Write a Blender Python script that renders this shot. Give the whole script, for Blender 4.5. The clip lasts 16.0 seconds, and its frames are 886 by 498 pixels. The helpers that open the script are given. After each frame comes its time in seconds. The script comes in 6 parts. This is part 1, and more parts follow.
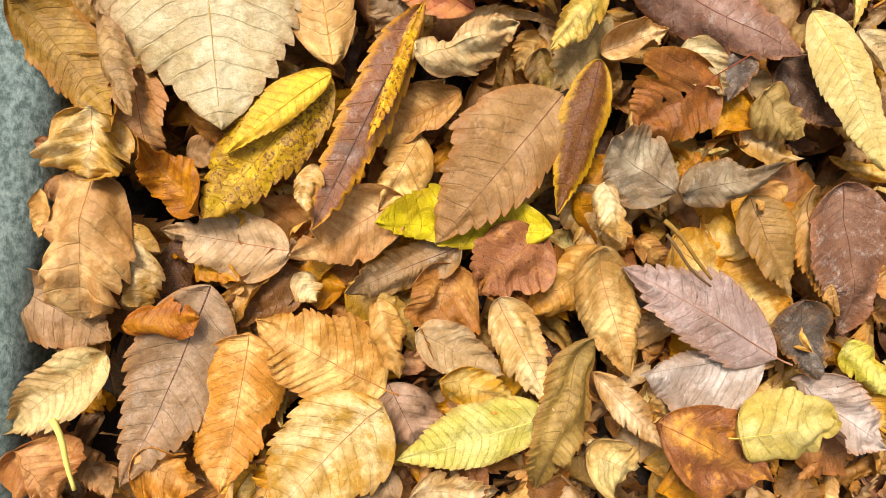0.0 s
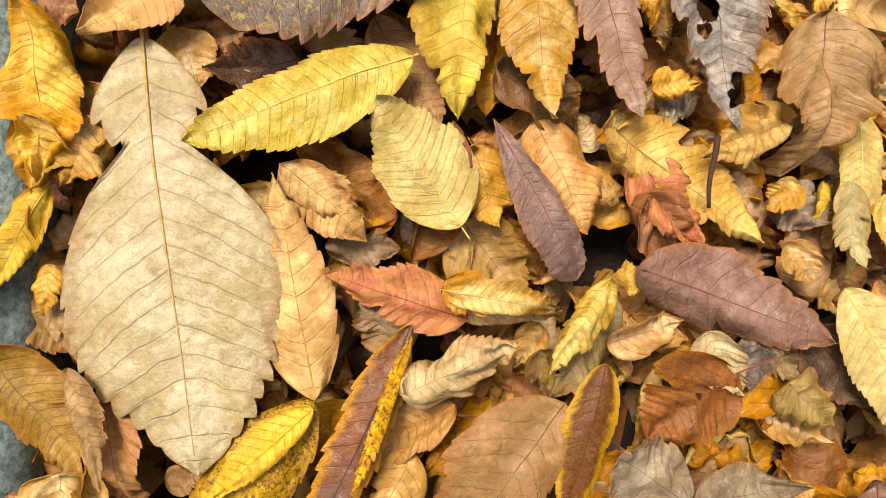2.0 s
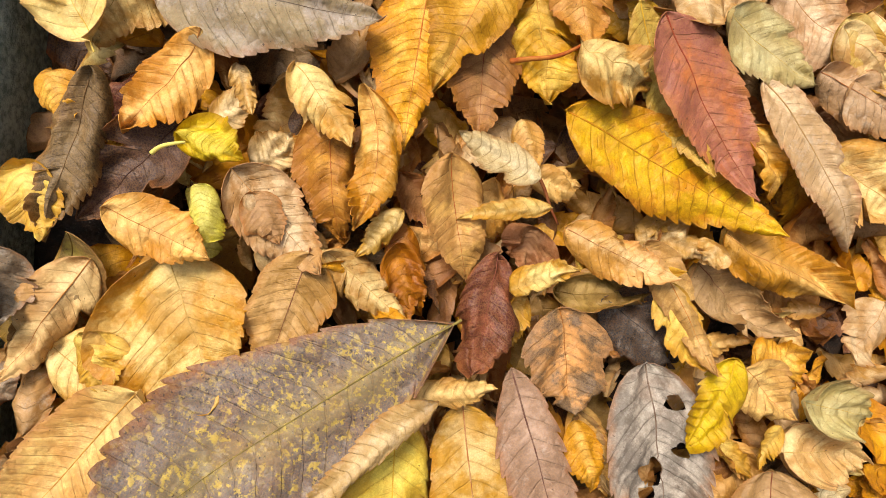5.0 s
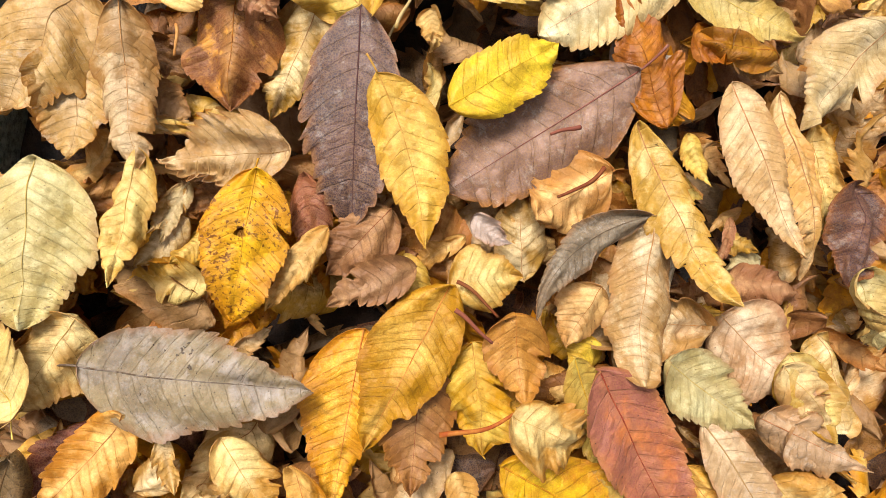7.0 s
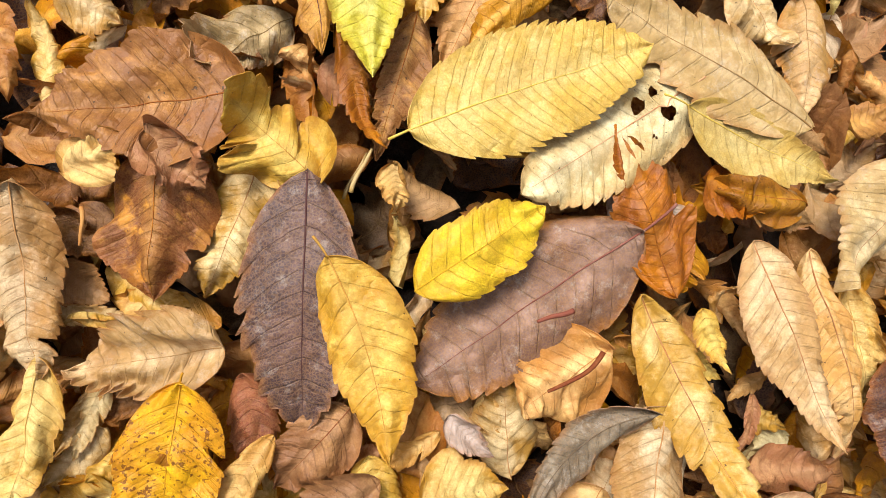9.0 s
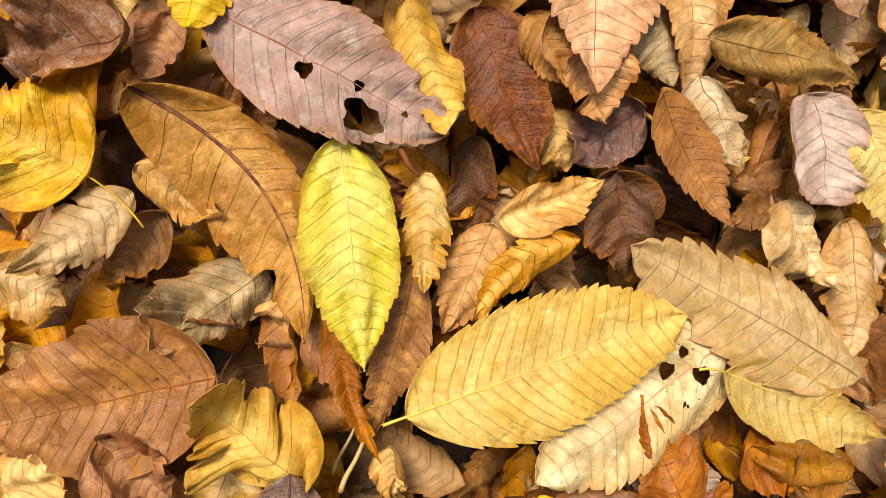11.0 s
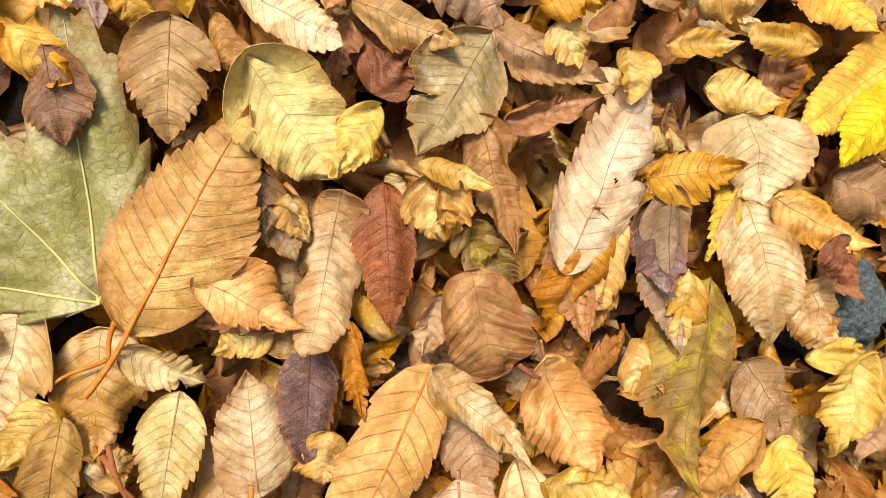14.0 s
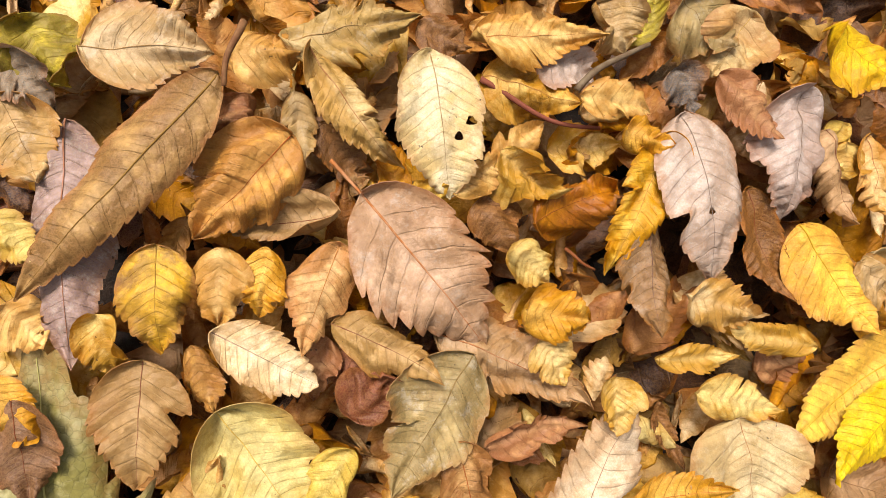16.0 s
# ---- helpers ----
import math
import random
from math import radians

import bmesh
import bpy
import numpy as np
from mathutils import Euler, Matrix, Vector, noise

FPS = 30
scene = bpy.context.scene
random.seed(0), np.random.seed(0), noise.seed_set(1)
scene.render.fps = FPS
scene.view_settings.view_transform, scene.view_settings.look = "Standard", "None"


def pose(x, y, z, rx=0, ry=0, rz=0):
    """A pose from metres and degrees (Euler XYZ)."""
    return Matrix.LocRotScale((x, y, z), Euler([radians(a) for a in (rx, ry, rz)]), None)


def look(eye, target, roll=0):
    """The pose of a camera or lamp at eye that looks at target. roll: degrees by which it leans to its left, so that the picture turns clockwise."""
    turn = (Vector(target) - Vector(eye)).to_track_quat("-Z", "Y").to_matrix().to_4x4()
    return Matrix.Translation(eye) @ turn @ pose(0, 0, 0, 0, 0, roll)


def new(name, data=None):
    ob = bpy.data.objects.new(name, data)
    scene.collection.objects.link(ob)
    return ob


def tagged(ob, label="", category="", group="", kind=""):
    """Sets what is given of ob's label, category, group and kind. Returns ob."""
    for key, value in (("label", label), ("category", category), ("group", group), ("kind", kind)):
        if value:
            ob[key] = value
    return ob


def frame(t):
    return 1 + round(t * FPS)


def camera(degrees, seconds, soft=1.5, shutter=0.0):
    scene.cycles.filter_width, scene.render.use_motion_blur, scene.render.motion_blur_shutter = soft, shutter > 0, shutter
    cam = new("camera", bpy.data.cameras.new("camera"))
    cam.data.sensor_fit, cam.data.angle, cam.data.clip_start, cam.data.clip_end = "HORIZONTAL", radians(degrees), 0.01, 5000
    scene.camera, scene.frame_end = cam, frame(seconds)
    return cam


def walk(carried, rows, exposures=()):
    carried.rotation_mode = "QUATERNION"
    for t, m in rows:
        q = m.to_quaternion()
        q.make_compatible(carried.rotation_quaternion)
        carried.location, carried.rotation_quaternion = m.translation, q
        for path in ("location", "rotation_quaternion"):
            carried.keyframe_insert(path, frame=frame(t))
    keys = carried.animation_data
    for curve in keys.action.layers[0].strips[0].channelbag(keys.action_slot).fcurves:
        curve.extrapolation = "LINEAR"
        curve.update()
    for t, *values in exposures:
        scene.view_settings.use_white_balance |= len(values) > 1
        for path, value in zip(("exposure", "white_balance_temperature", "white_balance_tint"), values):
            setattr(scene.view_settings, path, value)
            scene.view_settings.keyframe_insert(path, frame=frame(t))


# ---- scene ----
cam = camera(70, 16.0, soft=0.8)
# seconds, place in metres, turn in degrees
PATH = [
    (0.0, -0.0992, 0.0000, 0.2824, 0.52, -7.81, 1.62),
    (0.5, -0.1016, 0.0348, 0.2726, -0.03, -7.04, 1.58),
    (1.0, -0.1019, 0.0635, 0.2664, -1.18, -6.14, 0.87),
    (1.5, -0.0973, 0.0996, 0.2652, -1.51, -5.90, 0.77),
    (2.0, -0.0853, 0.1506, 0.2619, -1.94, -5.49, 0.67),
    (2.5, -0.0824, 0.2008, 0.2627, -2.63, -4.89, 0.79),
    (3.0, -0.0805, 0.2330, 0.2594, -2.41, -4.64, 0.51),
    (3.2, -0.0762, 0.2449, 0.2605, -2.40, -4.59, 0.51),
    (5.3, -0.0608, 0.3579, 0.2481, 0.88, -7.11, 0.95),
    (5.5, -0.0571, 0.3777, 0.2500, 0.92, -6.91, 0.87),
    (6.0, -0.0523, 0.4064, 0.2475, 1.35, -7.02, 1.89),
    (6.5, -0.0445, 0.4385, 0.2527, 2.24, -6.96, 1.69),
    (7.0, -0.0413, 0.4641, 0.2524, 2.73, -7.05, 1.55),
    (7.5, -0.0371, 0.4816, 0.2410, 2.84, -6.83, 1.49),
    (8.0, -0.0367, 0.5004, 0.2278, 2.08, -7.01, 1.53),
    (8.5, -0.0262, 0.5219, 0.2242, 2.50, -6.85, 0.57),
    (8.7, -0.0261, 0.5274, 0.2210, 2.54, -6.75, 0.46),
    (10.8, -0.0292, 0.6235, 0.1919, 1.17, -7.95, 0.16),
    (11.0, -0.0276, 0.6348, 0.1898, 0.39, -7.83, -0.16),
    (11.5, -0.0263, 0.6833, 0.1945, -0.49, -8.17, -1.22),
    (12.0, -0.0259, 0.7185, 0.1978, -0.01, -9.36, -1.80),
    (12.5, -0.0308, 0.7544, 0.1978, 0.11, -10.14, -1.64),
    (13.0, -0.0234, 0.7918, 0.2043, -0.01, -10.81, -2.02),
    (13.5, -0.0161, 0.8163, 0.2214, 1.48, -11.07, -1.36),
    (14.0, -0.0047, 0.8365, 0.2320, 2.42, -11.68, -1.53),
    (14.5, 0.0020, 0.8720, 0.2435, 3.03, -11.70, -0.91),
    (15.0, 0.0039, 0.8977, 0.2416, 3.82, -11.28, -1.05),
    (15.5, 0.0037, 0.9190, 0.2395, 3.47, -11.08, -0.62),
    (16.0, 0.0089, 0.9516, 0.2337, 3.47, -10.61, 0.21),
]
EXPOSURES = [(0.0, 0.77, 6400, 13), (3.0, 0.63, 6500, 13), (5.5, 0.64, 6500, 13), (7.0, 0.70, 6100, 13), (8.5, 0.68, 6000, 13), (11.0, 0.54, 6900, 15),
             (12.5, 0.66, 6900, 15), (14.0, 0.73, 6400, 13), (16.0, 0.63, 6400, 14)]
walk(cam, [(t, pose(*row)) for t, *row in PATH], EXPOSURES)
import colorsys

# ---- world and light: bright overcast sky ----
world = bpy.data.worlds.new("overcast_sky")
scene.world = world
world.use_nodes = True
wt = world.node_tree
sky = wt.nodes.new("ShaderNodeTexSky")
sky.sky_type = "NISHITA"
sky.sun_disc = False
SUN_EL, SUN_AZ = radians(58), radians(-35)
sky.sun_elevation, sky.sun_rotation = SUN_EL, SUN_AZ
sky.air_density, sky.dust_density, sky.ozone_density = 1.0, 6.0, 0.4
grey = wt.nodes.new("ShaderNodeHueSaturation")  # cloud takes most of the blue out
grey.inputs["Saturation"].default_value = 0.3
wt.links.new(sky.outputs[0], grey.inputs["Color"])
wt.links.new(grey.outputs[0], wt.nodes["Background"].inputs[0])
wt.nodes["Background"].inputs[1].default_value = 0.1
sun_data = bpy.data.lights.new("sun", "SUN")
sun_data.energy, sun_data.angle, sun_data.color = 2.6, radians(18), (1.0, 0.95, 0.87)
sun = new("sun", sun_data)
sun.matrix_world = look((math.sin(SUN_AZ) * math.cos(SUN_EL), math.cos(SUN_AZ) * math.cos(SUN_EL), math.sin(SUN_EL)), (0, 0, 0))


# ---- materials ----
def lin(hexa, k=1.0):
    """Linear colour from six hex digits."""
    c = [int(hexa[i:i + 2], 16) / 255 for i in (0, 2, 4)]
    return tuple(k * (v / 12.92 if v <= 0.04045 else ((v + 0.055) / 1.055) ** 2.4) for v in c) + (1.0,)


def tint(hexa, sat=1.0, val=1.0):
    """The same hue, paler or richer, lighter or darker."""
    h, l, v = colorsys.rgb_to_hsv(*(int(hexa[i:i + 2], 16) / 255 for i in (0, 2, 4)))
    return "".join(f"{round(255 * c):02x}" for c in colorsys.hsv_to_rgb(h, min(1.0, l * sat), min(1.0, v * val)))


class Nodes:
    """Short hand for building a node tree."""

    def __init__(self, name):
        self.mat = bpy.data.materials.new(name)
        self.mat.use_nodes = True
        self.t = self.mat.node_tree
        self.bsdf = self.t.nodes["Principled BSDF"]
        self.out = self.t.nodes["Material Output"]

    def add(self, kind, **props):
        n = self.t.nodes.new(kind)
        for k, v in props.items():
            if k in n.inputs:
                n.inputs[k].default_value = v
        return n

    def put(self, a, b):
        self.t.links.new(a, b)

    def math(self, op, a, b=0.0, c=0.0, clamp=False):
        n = self.t.nodes.new("ShaderNodeMath")
        n.operation, n.use_clamp = op, clamp
        for i, v in enumerate((a, b, c)):
            if isinstance(v, (int, float)):
                n.inputs[i].default_value = v
            else:
                self.put(v, n.inputs[i])
        return n.outputs[0]

    def step(self, v, lo, hi):
        n = self.t.nodes.new("ShaderNodeMapRange")
        n.interpolation_type = "SMOOTHSTEP"
        self.put(v, n.inputs[0])
        n.inputs[1].default_value, n.inputs[2].default_value = lo, hi
        return n.outputs[0]

    def mix(self, fac, a, b, mode="MIX"):
        n = self.t.nodes.new("ShaderNodeMix")
        n.data_type, n.blend_type = "RGBA", mode
        for sock, v in ((n.inputs[0], fac), (n.inputs[6], a), (n.inputs[7], b)):
            if isinstance(v, (int, float, tuple)):
                sock.default_value = v
            else:
                self.put(v, sock)
        return n.outputs[2]

    def noise(self, vec, scale, detail=3.0, rough=0.55):
        n = self.add("ShaderNodeTexNoise", Scale=scale, Detail=detail, Roughness=rough)
        self.put(vec, n.inputs["Vector"])
        return n.outputs[0]


def leaf_material(name, base, second, amount=0.45, spot="3a2412", spots=0.25, vein="b98a4a", vein_amount=0.14,
                  edge="a0601a", edge_amount=0.55, rough=0.55, patch=45.0, sharp=0.08, gain=1.0, pale=0.0, shade=0.34, stain="9a5a14", net_scale=900.0, net_amount=0.2, edge_from=1.0):
    """A dry leaf: two tones in patches, specks, side veins along the uv rows, browned rim."""
    pale_tone, base, second = tint(base, 0.85, 1.08), tint(base, 1.03, 1.04), tint(second, 1.06, 1.0)
    k = Nodes(name)
    info, tex = k.add("ShaderNodeObjectInfo"), k.add("ShaderNodeTexCoord")
    rnd = info.outputs["Random"]
    off = k.t.nodes.new("ShaderNodeVectorMath")
    off.operation = "MULTIPLY_ADD"
    comb = k.add("ShaderNodeCombineXYZ")
    k.put(rnd, comb.inputs[0]), k.put(k.math("FRACT", k.math("MULTIPLY", rnd, 17.3)), comb.inputs[1])
    k.put(comb.outputs[0], off.inputs[0])
    off.inputs[1].default_value = (7.0, 9.0, 3.0)
    k.put(tex.outputs["Object"], off.inputs[2])
    co = off.outputs[0]
    uv = k.add("ShaderNodeSeparateXYZ")
    k.put(tex.outputs["UV"], uv.inputs[0])
    u = k.math("ABSOLUTE", uv.outputs[0])
    waver = k.math("MULTIPLY", k.math("SUBTRACT", k.noise(co, 70.0, 2.0, 0.5), 0.5), 0.5)
    row = k.math("FRACT", k.math("ADD", k.math("ADD", uv.outputs[1], 0.18), waver))
    lane = k.add("ShaderNodeCombineXYZ")
    k.put(k.math("MULTIPLY_ADD", u, 2.2, k.math("MULTIPLY", rnd, 91.0)), lane.inputs[0])
    k.put(k.math("MULTIPLY_ADD", uv.outputs[1], 2.4, k.math("MULTIPLY", waver, 3.0)), lane.inputs[1])
    k.put(k.math("MULTIPLY", k.math("SIGN", uv.outputs[0]), 5.0), lane.inputs[2])
    fibre = k.noise(lane.outputs[0], 1.6, 5.0, 0.65)
    near = k.math("MINIMUM", row, k.math("SUBTRACT", 1.0, row))
    broad = k.noise(co, patch, 6.0, 0.68)
    grain = k.noise(co, 330.0, 3.0, 0.6)
    mid = k.noise(co, 190.0, 4.0, 0.65)
    col = k.mix(k.step(broad, 0.62 - 0.35 * amount - sharp, 0.62 - 0.35 * amount + sharp), lin(base, gain), lin(second, gain))
    soft = k.noise(co, 28.0, 2.0, 0.5)
    spread = k.math("MULTIPLY_ADD", k.math("SUBTRACT", soft, 0.5), 1.6, u)
    col = k.mix(k.math("MULTIPLY", k.step(spread, 0.25, 1.1), 0.5), col, lin(second, gain * 1.05))
    col = k.mix(k.math("MULTIPLY", k.math("SUBTRACT", 1.0, k.step(spread, -0.15, 0.45)), 0.4), col, lin(pale_tone, gain * 1.05))
    wide = k.noise(co, 26.0, 9.0, 0.68)
    col = k.mix(k.math("MULTIPLY", k.step(wide, 0.50, 0.62), shade), col, k.mix(0.5, lin(second, gain * 0.8), lin(stain, gain)))
    streak = k.step(k.math("MULTIPLY_ADD", k.math("SUBTRACT", soft, 0.5), 0.5, near), 0.05, 0.36)
    col = k.mix(k.math("MULTIPLY", k.math("SUBTRACT", 1.0, streak), 0.24), col, lin(second, gain * 0.92))
    thin = k.math("FRACT", k.math("MULTIPLY_ADD", uv.outputs[1], 2.5, k.math("MULTIPLY", waver, 5.0)))
    thin = k.math("SUBTRACT", 1.0, k.step(k.math("MINIMUM", thin, k.math("SUBTRACT", 1.0, thin)), 0.02, 0.16))
    thin = k.math("MULTIPLY", thin, k.step(k.noise(co, 120.0, 2.0, 0.5), 0.4, 0.65))
    col = k.mix(k.math("MULTIPLY", thin, 0.05), col, lin(second, gain * 0.7))
    col = k.mix(k.math("MULTIPLY", k.step(fibre, 0.50, 0.76), 0.14), col, lin(second, gain * 0.88))
    col = k.mix(k.math("MULTIPLY", k.math("SUBTRACT", 1.0, k.step(fibre, 0.26, 0.48)), 0.14), col, lin(pale_tone, gain * 1.08))
    col = k.mix(k.math("MULTIPLY", k.step(mid, 0.48, 0.72), 0.30), col, lin(second, gain * 0.75))
    rim = k.math("MULTIPLY", k.step(k.math("MULTIPLY_ADD", mid, 0.5, u), edge_from, edge_from + 0.32), edge_amount)
    col = k.mix(rim, col, lin(edge, gain))
    lines = k.math("MULTIPLY", k.math("SUBTRACT", 1.0, k.step(k.math("MULTIPLY_ADD", u, 0.02, near), 0.022, 0.055)), k.math("SUBTRACT", 1.0, k.step(u, 0.7, 1.05)))
    col = k.mix(k.math("MULTIPLY", k.math("MULTIPLY", lines, k.step(soft, 0.2, 0.6)), k.math("MULTIPLY", k.math("MULTIPLY_ADD", k.math("FRACT", k.math("MULTIPLY", rnd, 53.7)), 1.1, 0.15), vein_amount)), col, lin(vein, gain * 0.8))
    wobble = k.add("ShaderNodeTexNoise", Scale=net_scale * 0.7, Detail=2.0)
    k.put(co, wobble.inputs["Vector"])
    net = k.add("ShaderNodeTexVoronoi", Scale=net_scale)
    net.feature = "DISTANCE_TO_EDGE"
    bent = k.t.nodes.new("ShaderNodeVectorMath")
    bent.operation = "MULTIPLY_ADD"
    k.put(wobble.outputs["Color"], bent.inputs[0])
    bent.inputs[1].default_value = (0.9 / net_scale,) * 3
    k.put(co, bent.inputs[2]), k.put(bent.outputs[0], net.inputs["Vector"])
    cells = k.step(net.outputs["Distance"], 0.0, 0.22 if net_scale > 500 else 0.07)
    col = k.mix(k.math("MULTIPLY", k.math("SUBTRACT", 1.0, cells), net_amount), col, lin(vein, gain))
    dots = k.step(k.math("MULTIPLY_ADD", k.math("SUBTRACT", soft, 0.5), 0.35, k.noise(co, 620.0, 2.0, 0.6)), 0.80 - 0.26 * spots, 0.85 - 0.26 * spots)
    col = k.mix(k.math("MULTIPLY", dots, 0.8), col, lin(spot, gain))
    blot = k.math("MULTIPLY", k.step(k.noise(co, 75.0, 6.0, 0.72), 0.60, 0.72), min(0.7, 0.22 + spots * 0.45))
    col = k.mix(blot, col, lin(spot, gain * 1.6))
    if pale:
        col = k.mix(k.math("MULTIPLY", k.step(k.noise(co, 130.0, 8.0, 0.82), 0.52, 0.66), pale), col, lin("c9bfae", gain))
    scuff = k.math("MULTIPLY", k.step(k.noise(co, 170.0, 8.0, 0.8), 0.54, 0.70), 0.28)
    col = k.mix(scuff, col, lin(pale_tone, gain * 1.1))
    hsv = k.add("ShaderNodeHueSaturation")
    k.put(k.math("MULTIPLY_ADD", k.math("FRACT", k.math("MULTIPLY", rnd, 3.3)), 0.016, 0.4920), hsv.inputs["Hue"])
    k.put(k.math("MULTIPLY_ADD", k.math("FRACT", k.math("MULTIPLY", rnd, 7.7)), 0.20, 0.91), hsv.inputs["Saturation"])
    k.put(k.math("MULTIPLY_ADD", k.math("FRACT", k.math("MULTIPLY", rnd, 31.1)), 0.22, 0.84), hsv.inputs["Value"])
    k.put(col, hsv.inputs["Color"])
    tone = k.mix(0.24, hsv.outputs[0], k.mix(k.step(grain, 0.32, 0.68), (0.62, 0.58, 0.52, 1), (1.35, 1.35, 1.36, 1)), "MULTIPLY")
    k.put(tone, k.bsdf.inputs["Base Color"])
    k.put(k.math("MULTIPLY_ADD", mid, 0.3, rough - 0.15), k.bsdf.inputs["Roughness"])
    k.bsdf.inputs["Specular IOR Level"].default_value = 0.35
    height = k.math("ADD", k.math("MULTIPLY", cells, 0.02 if net_scale > 500 else 0.06), k.math("SUBTRACT", k.math("MULTIPLY", mid, 0.22), k.math("MULTIPLY", lines, 0.15)))
    height = k.math("ADD", height, k.math("ADD", k.math("MULTIPLY_ADD", fibre, 0.10, k.math("SUBTRACT", k.math("MULTIPLY", grain, 0.08), k.math("MULTIPLY", thin, 0.06))), k.math("MULTIPLY_ADD", soft, 1.3, k.math("MULTIPLY", k.math("ABSOLUTE", k.math("SUBTRACT", k.noise(co, 85.0, 3.0, 0.55), 0.5)), 1.9))))
    bump = k.add("ShaderNodeBump", Strength=1.0, Distance=0.0016)
    k.put(height, bump.inputs["Height"])
    k.put(bump.outputs[0], k.bsdf.inputs["Normal"])
    glow = k.add("ShaderNodeBsdfTranslucent")
    k.put(tone, glow.inputs["Color"]), k.put(bump.outputs[0], glow.inputs["Normal"])
    mixer = k.add("ShaderNodeMixShader", Fac=0.16)
    k.put(k.bsdf.outputs[0], mixer.inputs[1]), k.put(glow.outputs[0], mixer.inputs[2])
    k.put(mixer.outputs[0], k.out.inputs["Surface"])
    return k.mat


def rib_material(name, tone, blade):
    k = Nodes(name)
    tex = k.add("ShaderNodeTexCoord")
    n = k.noise(tex.outputs["Object"], 260.0, 3.0)
    k.put(k.mix(k.step(n, 0.3, 0.7), lin(tone, 1.0), k.mix(0.3, lin(tone), lin(blade))), k.bsdf.inputs["Base Color"])
    k.bsdf.inputs["Roughness"].default_value, k.bsdf.inputs["Specular IOR Level"].default_value = 0.7, 0.15
    return k.mat


